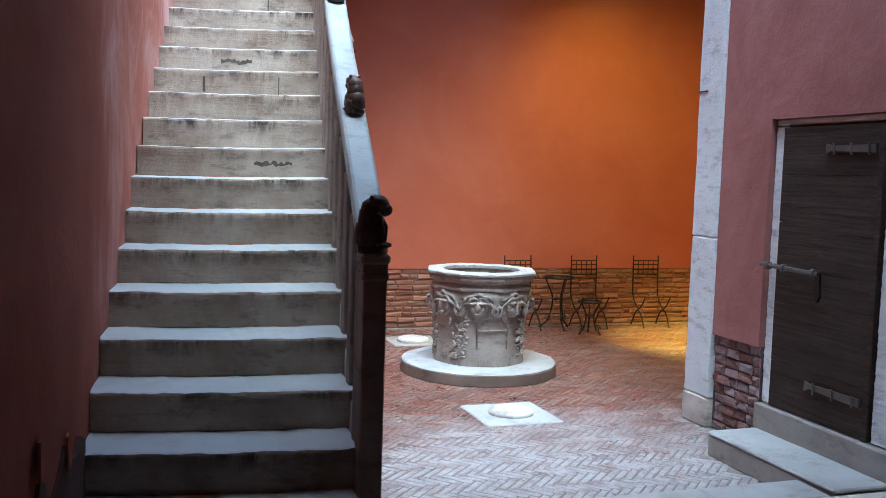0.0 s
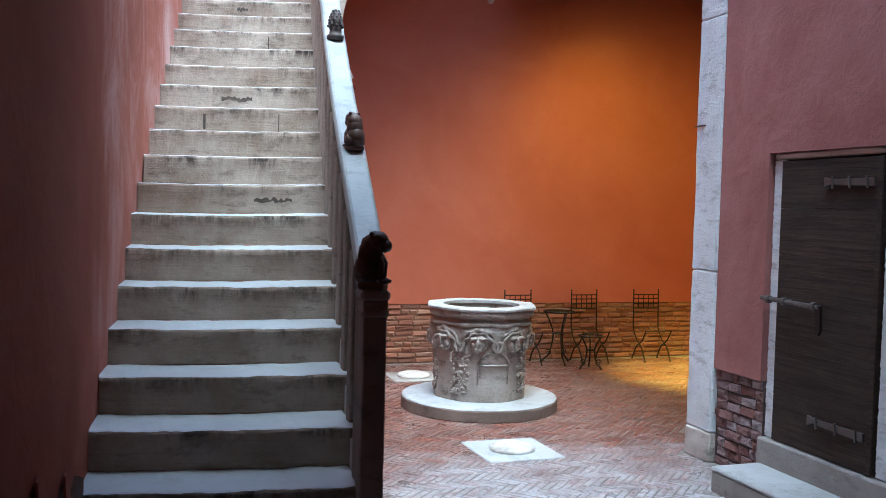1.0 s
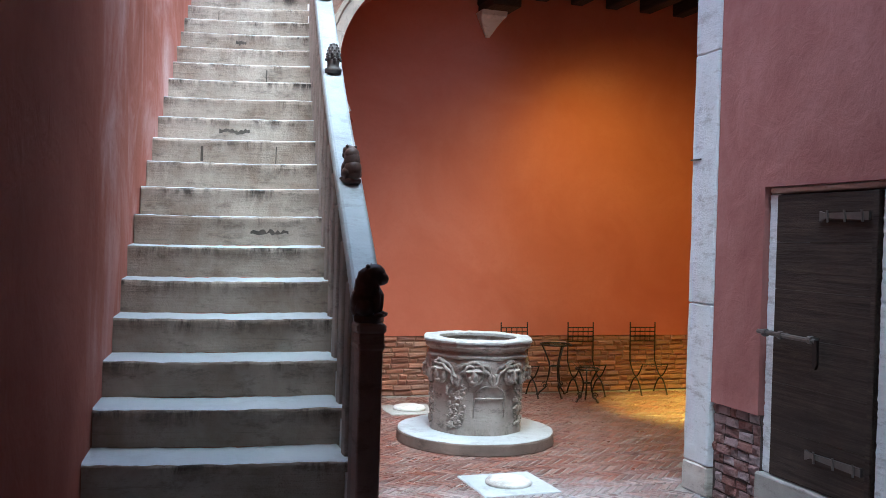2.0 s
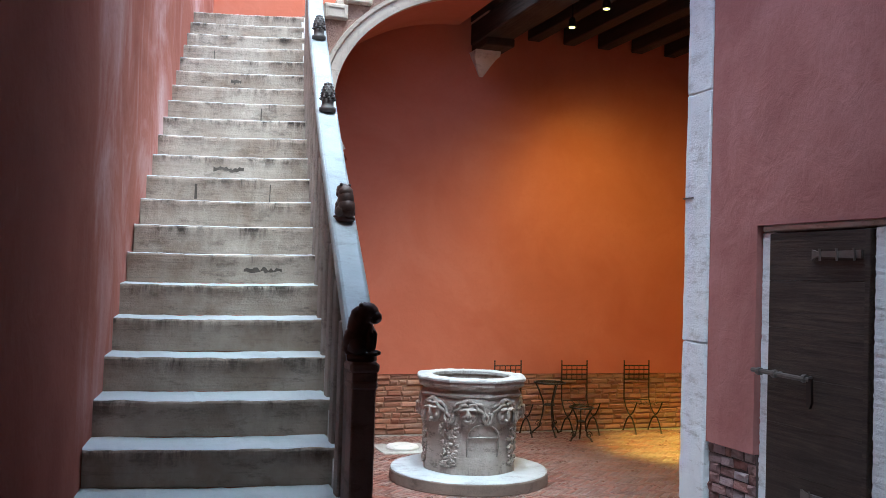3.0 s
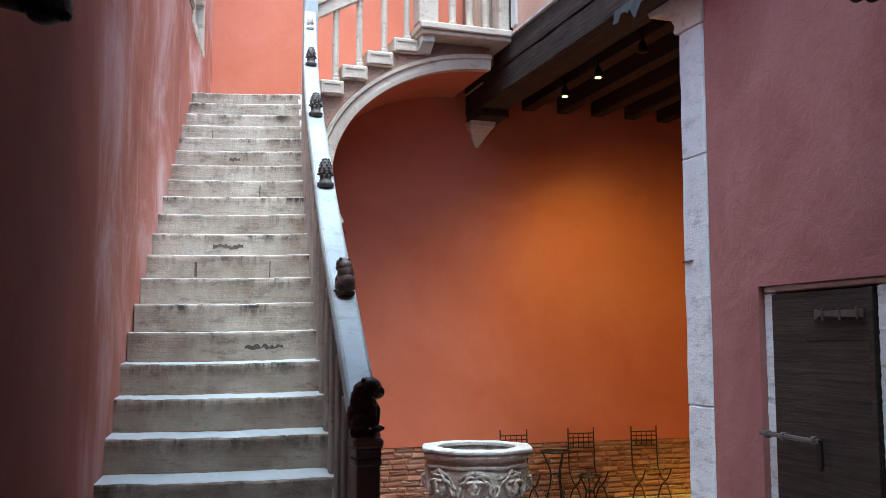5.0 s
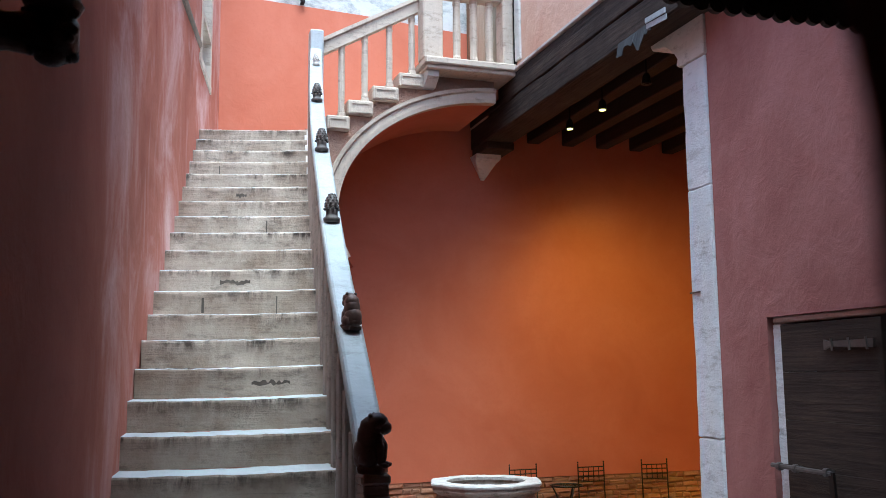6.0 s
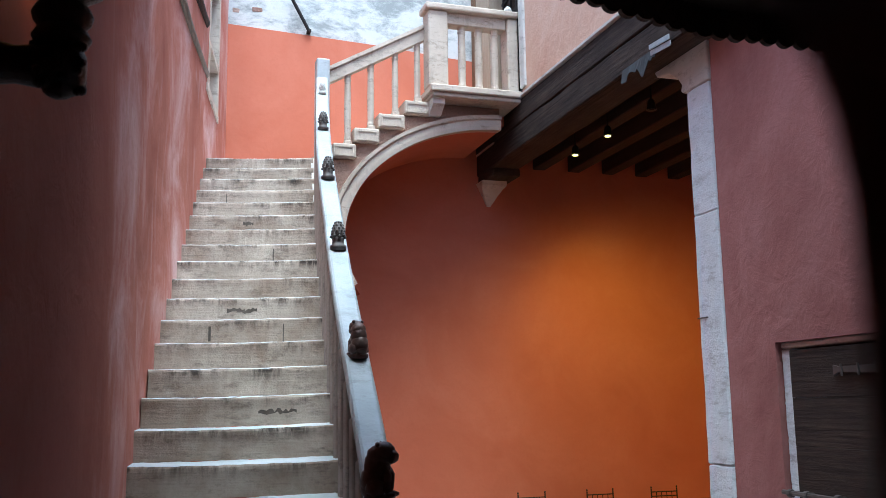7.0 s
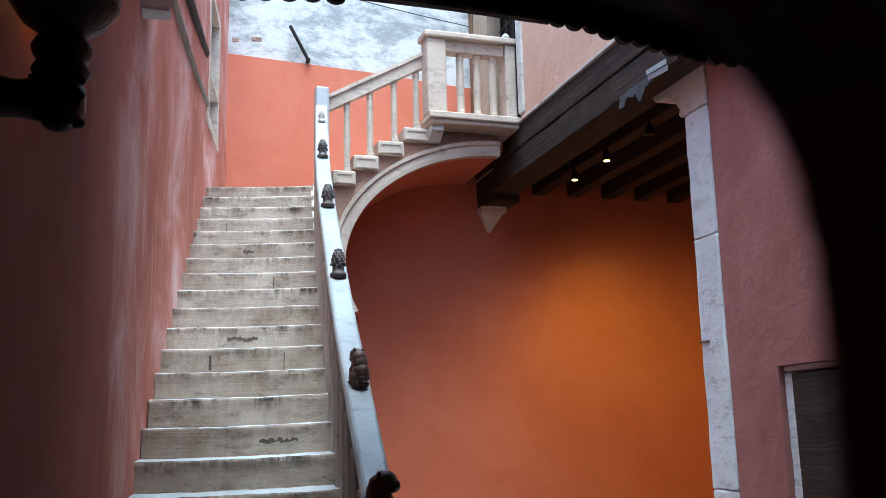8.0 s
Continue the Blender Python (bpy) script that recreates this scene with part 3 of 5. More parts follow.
seated_lion("lion_statue", (rail_x(4.58), 4.56, rail_z(4.56) + 0.01), 0.84, radians(200), "dark carved seated beast on the handrail")
for y, sc, lab in ((5.72, 1.0, "dark carved pine cone finial on the handrail"), (6.88, 1.0, "dark carved pine cone finial on the handrail"),
                   (8.05, 0.95, "greyish carved pine cone finial high on the handrail"), (9.2, 0.75, "small pale carved finial near the top of the handrail")):
    pine_cone("stone_finial", (rail_x(y), y, rail_z(y) + 0.012), sc, lab)

# ======================= upper flight, arch and landing =======================
upper = thing("upper_staircase", "short white stone flight carried on a moulded arch", "staircase", (3.0, FLIGHT, 0))
CX, CZ, RA, RB = 3.95, 3.90, 1.94, 1.42
STEP_TOPS = [(1.92, 2.185, 4.96), (2.16, 2.455, 5.155), (2.445, 2.755, 5.345), (2.755, 3.06, 5.53)]


def arch_pt(u, grow=0.0):
    """Along the rampant arch: u from 0 at the springing to 1 at the crown, then level to the beam."""
    a = math.pi - u * math.pi / 2
    return CX + (RA + grow) * math.cos(a), CZ + (RB + grow) * math.sin(a)


# spandrel wall of old brick under the steps
bm = bmesh.new()
prev = None
for k in range(33):
    u = k / 32
    x, z = arch_pt(u, 0.10)
    top = 4.80 + max(0.0, (x - 1.9)) * 0.655
    top = min(top, 5.58)
    top = max(top, z + 0.01)
    cur = [bm.verts.new((x, FLIGHT + 0.03, z)), bm.verts.new((x, FLIGHT + 0.03, top)), bm.verts.new((x, FLIGHT + 0.3, top)), bm.verts.new((x, FLIGHT + 0.3, z))]
    if prev:
        for m in range(4):
            bm.faces.new((prev[m], prev[(m + 1) % 4], cur[(m + 1) % 4], cur[m]))
    else:
        bm.faces.new(cur)
    prev = cur
bm.faces.new(prev[::-1])
part("spandrel", bm, PINK_BRICK, upper, "old rosy brick between arch and steps")
bm = box(1.70, 2.02, FLIGHT + 0.034, FLIGHT + 0.3, 3.0, 4.80)
part("spandrel_foot", bm, PINK_BRICK, upper)
# moulded archivolt
bm = bmesh.new()
rings = []
for k in range(49):
    u = -0.25 + 1.25 * k / 48
    sec = [(-0.055, 0.10), (-0.055, -0.015), (-0.01, -0.022), (0.06, -0.018), (0.075, -0.045), (0.115, -0.05), (0.125, 0.10)]
    rings.append([bm.verts.new((*[(p[0], FLIGHT + f, p[1]) for p in (arch_pt(u, g),)][0],)) for g, f in sec])
for r0, r1 in zip(rings, rings[1:]):
    for m in range(7):
        bm.faces.new((r0[m], r0[(m + 1) % 7], r1[(m + 1) % 7], r1[m]))
bm.faces.new(rings[0])
bm.faces.new(rings[-1][::-1])
part("archivolt", bm, CREAM_STONE, upper, "pale moulded stone arch")
# vault under the flight
bm = bmesh.new()
prev = None
for k in range(25):
    x, z = arch_pt(-0.3 + 1.3 * k / 24, -0.045)
    cur = [bm.verts.new((x, FLIGHT + 0.1, z)), bm.verts.new((x, BACK, z)), bm.verts.new((x - 0.04, BACK, z + 0.06)), bm.verts.new((x - 0.04, FLIGHT + 0.1, z + 0.06))]
    if prev:
        for m in range(4):
            bm.faces.new((prev[m], prev[(m + 1) % 4], cur[(m + 1) % 4], cur[m]))
    else:
        bm.faces.new(cur)
    prev = cur
bm.faces.new(prev[::-1])
part("vault", bm, PLASTER_BACK, upper, "red plaster underside")
for x0, x1, z in STEP_TOPS:
    bm = box(x0, x1, FLIGHT - 0.04, BACK, z - 0.165, z, 0.012)
    blk = part("step_block", bm, CREAM_STONE, upper)
    bm = bmesh.new()
    for a0, a1, c0, c1 in ((x0 + 0.03, x1 - 0.03, z - 0.045, z - 0.03), (x0 + 0.03, x1 - 0.03, z - 0.145, z - 0.13), (x0 + 0.03, x0 + 0.045, z - 0.13, z - 0.045), (x1 - 0.045, x1 - 0.03, z - 0.13, z - 0.045)):
        box(a0, a1, FLIGHT - 0.05, FLIGHT - 0.042, c0, c1, bm=bm)
    part("panel_moulding", bm, CREAM_STONE, blk)
# landing slab and its bracket
bm = box(3.0, UPPER - 0.003, FLIGHT - 0.30, BACK - 0.003, 5.59, 5.67, 0.012)
box(3.03, UPPER - 0.003, FLIGHT - 0.26, BACK - 0.003, 5.54, 5.59, 0.008, bm=bm)
part("landing_slab", bm, CREAM_STONE, upper, "white moulded landing slab")
bm = slab([(3.05, FLIGHT - 0.2, 5.54), (3.05, FLIGHT - 0.2, 5.47), (3.05, FLIGHT - 0.05, 5.37), (3.05, FLIGHT + 0.1, 5.37), (3.05, FLIGHT + 0.1, 5.54)], 0.14, "x")
part("bracket", bm, STONE, upper)
bm = box(3.08, UPPER - 0.003, FLIGHT + 0.30, BACK - 0.003, 5.42, 5.54)
part("landing_core", bm, PLASTER_BACK, upper)
# sloping rail and balusters of the flight
bm = bmesh.new()
rings = []
for k in range(2):
    x, z = ((EX + 0.05, 5.83), (3.07, 6.52))[k]
    sec = [(-0.06, -0.19), (-0.06, -0.06), (-0.085, -0.045), (-0.085, 0.0), (0.085, 0.0), (0.085, -0.045), (0.06, -0.06), (0.06, -0.19)]
    rings.append([bm.verts.new((x, FLIGHT + 0.04 + a, z + b)) for a, b in sec])
for m in range(8):
    bm.faces.new((rings[0][m], rings[0][(m + 1) % 8], rings[1][(m + 1) % 8], rings[1][m]))
bm.faces.new(rings[0])
bm.faces.new(rings[1][::-1])
part("sloping_rail", bm, CREAM_STONE, upper)


def round_baluster(parent, x, y, z0, z1, r=0.042):
    h = z1 - z0
    bm = box(x - r, x + r, y - r, y + r, z0, z0 + 0.05, 0.006)
    lathe([(r * 0.95, 0.05), (r, 0.07), (r * 0.86, 0.10), (r * 0.95, h * 0.45), (r * 0.84, h - 0.10), (r, h - 0.07), (r * 0.9, h - 0.05), (r, h)], 12, (x, y, z0), bm)
    return part("baluster", bm, CREAM_STONE, parent)


for k, x in enumerate((2.10, 2.37, 2.66, 2.93)):
    zt = 5.83 + (x - EX - 0.05) / (3.07 - EX - 0.05) * 0.69 - 0.18
    round_baluster(upper, x, FLIGHT + 0.04, STEP_TOPS[k][2], zt)
# landing parapet
for x0, x1, z1, nm in ((3.0, 3.235, 6.60, "corner_post"), (UPPER - 0.14, UPPER - 0.005, 6.60, "wall_post")):
    bm = box(x0, x1, FLIGHT - 0.22, FLIGHT + 0.02, 5.67, z1, 0.015)
    part(nm, bm, CREAM_STONE, upper)
bm = box(2.96, UPPER - 0.003, FLIGHT - 0.26, FLIGHT + 0.05, 6.60, 6.68, 0.02, segments=2)
box(3.24, UPPER - 0.145, FLIGHT - 0.18, FLIGHT - 0.02, 6.46, 6.60, 0.008, bm=bm)
part("parapet_rail", bm, CREAM_STONE, upper)
for x in (3.44, 3.65, 3.85):
    round_baluster(upper, x, FLIGHT - 0.1, 5.67, 6.47, 0.05)
bm = lathe([(0.05, 0), (0.055, 0.02), (0.04, 0.04), (0.05, 0.07), (0.04, 0.10), (0.012, 0.125)], 12, (UPPER - 0.08, FLIGHT - 0.1, 6.675))
part("post_finial", bm, STONE, upper)

# landing door in the upper wall
ld = thing("door_landing", "tall doorway with pale stone surround and a dark iron grille leaf", "door", (UPPER, 10.2, 5.6), kind="structure")
bm = box(UPPER - 0.03, UPPER + 0.2, 9.62, 9.76, 5.70, 7.9, 0.008)
box(UPPER - 0.04, UPPER + 0.2, 9.58, 10.95, 7.75, 7.92, 0.008, bm=bm)
part("door_surround", bm, STONE, ld)
bm = box(UPPER - 0.03, UPPER + 0.2, 10.74, 11.22, 5.70, 7.745, 0.008)
part("side_panel", bm, woodmat("beige_panel_wood", (0.33, 0.25, 0.17), (0.46, 0.37, 0.27), 2, 0.7), ld, "beige wooden side panel")
bm = box(UPPER - 0.05, UPPER + 0.2, 11.225, 11.36, 5.70, 7.745, 0.008)
part("frame_post", bm, woodmat("brown_frame_wood", (0.13, 0.07, 0.035), (0.24, 0.14, 0.08), 2, 0.7), ld, "brown wooden frame post")
bm = box(UPPER + 0.21, UPPER + 0.25, 9.76, 10.74, 5.70, 7.75)
part("door_panel", bm, DOOR_WOOD, ld)
bm = bmesh.new()
for k in range(5):
    y = 9.80 + k * 0.22
    box(UPPER + 0.15, UPPER + 0.18, y - 0.018, y + 0.018, 5.70, 7.75, bm=bm)
for k in range(9):
    z = 5.80 + k * 0.23
    box(UPPER + 0.155, UPPER + 0.175, 9.76, 10.74, z - 0.016, z + 0.016, bm=bm)
part("grille", bm, IRON, ld)

# ======================= beam, corbel, joists =======================
beam = thing("ceiling_beam", "massive dark weathered timber beam carrying the upper storey", "beam", (UPPER + 0.2, 9.0, 4.95))
bm = box(UPPER, UPPER + 0.40, 6.0, BACK, 5.03, 5.32, 0.015)
bmesh.ops.subdivide_edges(bm, edges=[e for e in bm.edges if e.calc_length() > 1.0], cuts=40, use_grid_fill=True)
rough_up(bm, 0.010, 2.6)
part("lower_timber", bm, WEATHERED_BEAM, beam)
bm = box(UPPER - 0.008, UPPER + 0.40, 4.0, BACK - 0.005, 5.325, 5.597, 0.012)
part("upper_timber", bm, WEATHERED_BEAM, beam)
bm = box(UPPER - 0.035, UPPER + 0.1, 4.0, BACK - 0.01, 5.60, 5.64, 0.008)
part("cornice_strip", bm, STONE, beam, "thin weathered stone strip")
bm = slab([(UPPER - 0.01, BACK - 0.003, 4.93), (UPPER - 0.01, BACK - 0.26, 4.93), (UPPER - 0.01, BACK - 0.24, 4.87), (UPPER - 0.01, BACK - 0.16, 4.84), (UPPER - 0.01, BACK - 0.09, 4.76), (UPPER - 0.01, BACK - 0.003, 4.63)], 0.34, "x")
for v in bm.verts:
    if v.co.z < 4.86:
        m = UPPER + 0.16
        v.co.x = m + (v.co.x - m) * max(0.15, (v.co.z - 4.60) / 0.28)
solid("wall_corbel", bm, STONE, "pale tapering stone corbel under the beam end", "corbel")
bm = box(UPPER + 0.02, UPPER + 0.40, BACK - 0.55, BACK - 0.004, 4.93, 5.03, 0.01)
solid("bearing_block", bm, BEAM_WOOD, "dark timber bearing block between corbel and beam", "beam")
for k, x in enumerate((5.02, 5.54, 6.06, 6.58, 7.1, 7.6)):
    bm = box(x - 0.09, x + 0.09, 3.3, BACK - 0.003, 5.18, 5.419, 0.012)
    rough_up(bm, 0.004, 2.5, k)
    solid("ceiling_joist", bm, CEILING_WOOD, "dark squared timber ceiling joist", "joist", group="joists over the portico")


def spot_lamp(y, lit):
    sp = thing("spotlight", "small ceiling spotlight, lit warm white" if lit else "small ceiling spotlight, dim", "lamp", (4.88, y, 5.4), group="spotlights on the ceiling")
    bm = tube([(4.88, y, 5.42), (4.88, y, 5.10)], 0.012)
    part("stem", bm, IRON, sp)
    bm = lathe([(0.03, 0.0), (0.04, -0.02), (0.052, -0.10), (0.055, -0.11), (0.05, -0.11)], 12, (4.88, y, 5.12))
    part("housing", bm, IRON, sp)
    bm = lathe([(0.034, 0.0), (0.034, 0.012)], 12, (4.88, y, 5.0))
    part("bulb", bm, LAMP_GLOW if lit else IRON, sp)
    return sp


for y, lit in ((9.97, True), (9.13, True), (8.17, False)):
    spot_lamp(y, lit)


def spot_light(x, y, z, target, power, angle, blend, color=(1.0, 0.60, 0.07)):
    d = bpy.data.lights.new("spot", "SPOT")
    d.energy, d.spot_size, d.spot_blend, d.color, d.shadow_soft_size = power, radians(angle), blend, color, 0.05
    o = new("spot_light", d)
    o.matrix_world = look((x, y, z), target)


spot_light(4.88, 9.97, 4.93, (7.2, 11.2, 0.2), 38, 100, 1.0)
spot_light(4.88, 9.13, 4.93, (6.95, 9.95, 0.0), 1500, 37, 1.0)
spot_light(4.88, 8.17, 4.93, (7.05, 11.4, -1.1), 134, 118, 1.0)

# ======================= corner pier =======================
pier = thing("corner_pier", "tall pale stone corner pier with a carved bracket capital", "pier", (RIGHT, 6.58, 0))
for z0, z1 in ((0.0, 0.24), (0.243, 1.54), (1.543, 3.58), (3.583, 4.68)):
    w = 0.006 if z0 == 0 else 0.0
    bm = box(RIGHT - 0.02 - w, RIGHT + 0.4, 6.415 - w * 0.2, 6.75 + w, z0, z1, 0.012)
    bmesh.ops.subdivide_edges(bm, edges=bm.edges[:], cuts=12, use_grid_fill=True)
    rough_up(bm, 0.008, 9, z0)
    part("stone_block", bm, STONE if z0 == 0 else PIER_STONE, pier)
part("iron_cramp", box(RIGHT - 0.034, RIGHT - 0.01, 6.62, 6.76, 2.715, 2.727, 0.003), RUST_IRON, pier, "small rusty iron cramp")
bm = slab([(RIGHT - 0.03, 6.40, 4.68), (RIGHT - 0.03, 6.78, 4.68), (RIGHT - 0.03, 6.82, 4.71), (RIGHT - 0.03, 6.80, 4.76), (RIGHT - 0.03, 6.86, 4.84), (RIGHT - 0.03, 7.0, 4.94), (RIGHT - 0.03, 7.2, 4.97), (RIGHT - 0.03, 7.24, 5.029), (RIGHT - 0.03, 6.40, 5.029)], 0.42, "x")
bmesh.ops.bevel(bm, geom=bm.edges[:], offset=0.01, segments=1, affect="EDGES")
part("bracket_capital", bm, STONE, pier, "curved stone bracket capital")

# ======================= low door =======================
DX = RIGHT
df = thing("door_surround", "rough white stone door frame with a raised sill", "door frame", (DX, 5.2, 0))
bm = box(DX + 0.045, DX + 0.32, 5.69, DOOR_Y1 - 0.002, 0.36, 2.41, 0.012)
bmesh.ops.subdivide_edges(bm, edges=[e for e in bm.edges if e.calc_length() > 1.0], cuts=90)
part("jamb", rough_up(bm, 0.007, 38), PIER_STONE, df, "pitted white stone jamb")
bm = box(DX + 0.03, DX + 0.32, DOOR_Y0 + 0.002, 4.70, 0.36, 2.41, 0.012)
bmesh.ops.subdivide_edges(bm, edges=[e for e in bm.edges if e.calc_length() > 1.0], cuts=90)
part("jamb", rough_up(bm, 0.007, 38, 5), PIER_STONE, df, "pitted white stone jamb")
bm = box(DX + 0.045, DX + 0.32, DOOR_Y0 + 0.002, DOOR_Y1 - 0.002, 2.412, 2.458, 0.01)
part("lintel", bm, STONE, df)
bm = box(DX - 0.02, DX + 0.34, DOOR_Y0 - 0.06, DOOR_Y1 - 0.003, 0.0, 0.36, 0.012)
part("sill", rough_up(bm, 0.004, 5), SILL_STONE, df, "grey-white stone sill")

door = thing("door", "low dark-stained plank door with iron straps and a sliding bolt", "door", (DX, 5.15, 0.36))
for k in range(6):
    z0 = 0.368 + k * 0.338
    bm = box(DX + 0.022, DX + 0.07, 4.76, 5.70, z0 + 0.0005, z0 + 0.3375, 0.003)
    part("plank", rough_up(bm, 0.002, 4, k), DOOR_WOOD, door)
bm = box(DX + 0.005, DX + 0.11, 4.71, 4.757, 0.365, 2.398, 0.006)
part("edge_stile", bm, DOOR_WOOD, door, "thick dark edge of the door")


def strap(z, y0, y1, drop):
    bm = slab([(DX - 0.004, y0, z - 0.028), (DX - 0.004, y0, z + 0.028), (DX - 0.004, y1 - 0.05, z + 0.022 + drop), (DX - 0.004, y1, z + 0.035 + drop), (DX - 0.004, y1, z - 0.035 + drop), (DX - 0.004, y1 - 0.05, z - 0.012 + drop)], 0.018, "x")
    st = part("hinge_strap", bm, RUST_IRON, door, "hand-forged iron hinge strap")
    for f in (0.1, 0.45, 0.8):
        y = y0 + (y1 - y0) * f
        bm = tube([(DX - 0.012, y, z - 0.04 + drop * f), (DX - 0.012, y + 0.008, z + 0.04 + drop * f)], 0.008)
        part("staple", bm, RUST_IRON, st)


strap(2.235, 4.78, 5.23, 0.0)
strap(0.60, 4.78, 5.30, 0.0)
bolt = thing("door_bolt", "long grey iron sliding bolt with a hanging hasp", "bolt", (DX, 5.5, 1.39))
bm = tube([(DX - 0.035, 5.80, 1.40), (DX - 0.035, 5.19, 1.39)], 0.017, 8)
part("bar", bm, RUST_IRON, bolt)
for y in (5.72, 5.55, 5.24):
    bm = lathe([(0.028, -0.018), (0.03, 0.0), (0.028, 0.018)], 10)
    bmesh.ops.transform(bm, matrix=Matrix.Translation((DX - 0.033, y, 1.395)) @ Matrix.Rotation(radians(90), 4, "X"), verts=bm.verts)
    box(DX - 0.03, DX + 0.03, y - 0.014, y + 0.014, 1.38, 1.41, bm=bm)
    part("keeper", bm, RUST_IRON, bolt)
bm = slab([(DX - 0.045, 5.17, 1.40), (DX - 0.045, 5.215, 1.40), (DX - 0.045, 5.205, 1.22), (DX - 0.045, 5.18, 1.20), (DX - 0.045, 5.16, 1.24)], 0.02, "x")
part("hasp", bm, IRON, bolt)

doorstep = thing("door_step", "pale stone step in front of the low door", "step", (4.15, 5.1, 0))
# Side colour holds weathering and the shade that steep light would leave.
bm = box(3.965, DX - 0.022, 4.455, 5.76, 0.0, 0.148, 0.006)
bmesh.ops.subdivide_edges(bm, edges=bm.edges[:], cuts=6, use_grid_fill=True)
part("riser_block", rough_up(bm, 0.004, 7), SILL_STONE, doorstep, "stained brownish stone side, overhead shade in its colour")
bm = box(3.96, DX - 0.022, 4.45, 5.765, 0.150, 0.18, 0.010)
bmesh.ops.subdivide_edges(bm, edges=bm.edges[:], cuts=6, use_grid_fill=True)
part("tread_slab", rough_up(bm, 0.003, 7), WHITE_STONE, doorstep, "worn pale stone top")
bm = box(1.02, RIGHT - 0.002, 0.3, 4.44, 0.0, 0.145)
solid("floor_passage", bm, STONE, "raised grey stone floor of the covered passage", "floor", kind="structure")
for k in range(4):
    x0 = 1.02 + k * 0.73
    bm = box(x0, x0 + 0.726, 4.445, 4.75, 0.0, 0.15, 0.012)
    solid("kerb_stone", rough_up(bm, 0.004, 3, k), WHITE_STONE, "pale worn kerb stone at the edge of the passage floor", "kerb", group="kerb stones")
# ======================= well =======================
WX, WY = 3.30, 8.82
base = thing("well_base", "round stone plinth under the wellhead, white on top", "plinth", (WX, WY, 0))
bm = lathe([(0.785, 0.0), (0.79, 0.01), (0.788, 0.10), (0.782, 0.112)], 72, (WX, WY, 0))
# Side stone is stained brown, with shade from overhead light in its colour.
part("side_course", rough_up(bm, 0.008, 7), stone("stained_plinth_stone", (0.13, 0.095, 0.075), (0.21, 0.16, 0.13), (0.05, 0.038, 0.03), 0.7, 0.8, 1.8), base, "stained brownish stone edge, darkened for shade")
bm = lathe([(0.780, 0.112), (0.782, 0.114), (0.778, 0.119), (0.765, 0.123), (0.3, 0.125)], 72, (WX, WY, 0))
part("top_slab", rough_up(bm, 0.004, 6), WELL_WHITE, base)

well = thing("wellhead", "carved white stone wellhead with lion masks and octagonal rim", "wellhead", (WX, WY, 0.137))
VIEW = radians(-90 - 18.05)               # the side turned to the doorway


def octa(mix):
    def f(a):
        b = (a - VIEW + radians(22.5)) % radians(45) - radians(22.5)
        return 1 + mix * (math.cos(radians(22.5)) / math.cos(b) * 1.03 - 1)
    return f


# body: a hollow drum, so that the shaft shows over the rim
outer = [(0.462, 0.12), (0.466, 0.15), (0.455, 0.20), (0.452, 0.40), (0.462, 0.60), (0.485, 0.76), (0.497, 0.86)]
inner = [(0.40, 0.86), (0.40, 0.2)]
bm = bmesh.new()
rings = []
for r, z in outer + inner:
    rings.append([bm.verts.new((WX + r * octa(0.5 if r > 0.45 else 0.0)(2 * math.pi * k / 64) * math.cos(2 * math.pi * k / 64), WY + r * octa(0.5 if r > 0.45 else 0.0)(2 * math.pi * k / 64) * math.sin(2 * math.pi * k / 64), z)) for k in range(64)])
for a, b in zip(rings, rings[1:]):
    for k in range(64):
        bm.faces.new((a[k], a[(k + 1) % 64], b[(k + 1) % 64], b[k]))
bm.faces.new(rings[-1])
body = part("drum", rough_up(bm, 0.005, 9), MARBLE, well, smooth=True)


def ring_part(name, profile, mix, label="", rough=0.004):
    bm = bmesh.new()
    rings = []
    for r, z in profile:
        rings.append([bm.verts.new((WX + r * octa(mix if r > 0.41 else 0.0)(2 * math.pi * k / 96) * math.cos(2 * math.pi * k / 96), WY + r * octa(mix if r > 0.41 else 0.0)(2 * math.pi * k / 96) * math.sin(2 * math.pi * k / 96), z)) for k in range(96)])
    n = len(rings)
    for m in range(n):
        a, b = rings[m], rings[(m + 1) % n]
        for k in range(96):
            bm.faces.new((a[k], a[(k + 1) % 96], b[(k + 1) % 96], b[k]))
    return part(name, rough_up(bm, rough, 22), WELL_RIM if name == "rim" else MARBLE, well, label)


ring_part("neck_moulding", [(0.40, 0.855), (0.495, 0.855), (0.515, 0.87), (0.515, 0.885), (0.490, 0.90), (0.485, 0.925), (0.505, 0.94), (0.535, 0.955), (0.545, 0.975), (0.538, 1.006), (0.40, 1.006)], 0.85)
ring_part("rim", [(0.385, 1.007), (0.548, 1.007), (0.560, 1.014), (0.563, 1.030), (0.554, 1.041), (0.395, 1.043), (0.385, 1.035)], 0.85, "pale chipped octagonal rim", 0.006)


def on_drum(angle, out, z):
    return Vector((WX + out * math.cos(angle), WY + out * math.sin(angle), z))


def relief(bm, angle, out, z, side, up, deep):
    blob((0, 0, 0), (deep, side, up), tmp := bmesh.new(), 2)
    bmesh.ops.transform(tmp, matrix=Matrix.Translation(on_drum(angle, out + 0.008, z)) @ Matrix.Rotation(angle, 4, "Z"), verts=tmp.verts)
    return merge(bm, tmp)


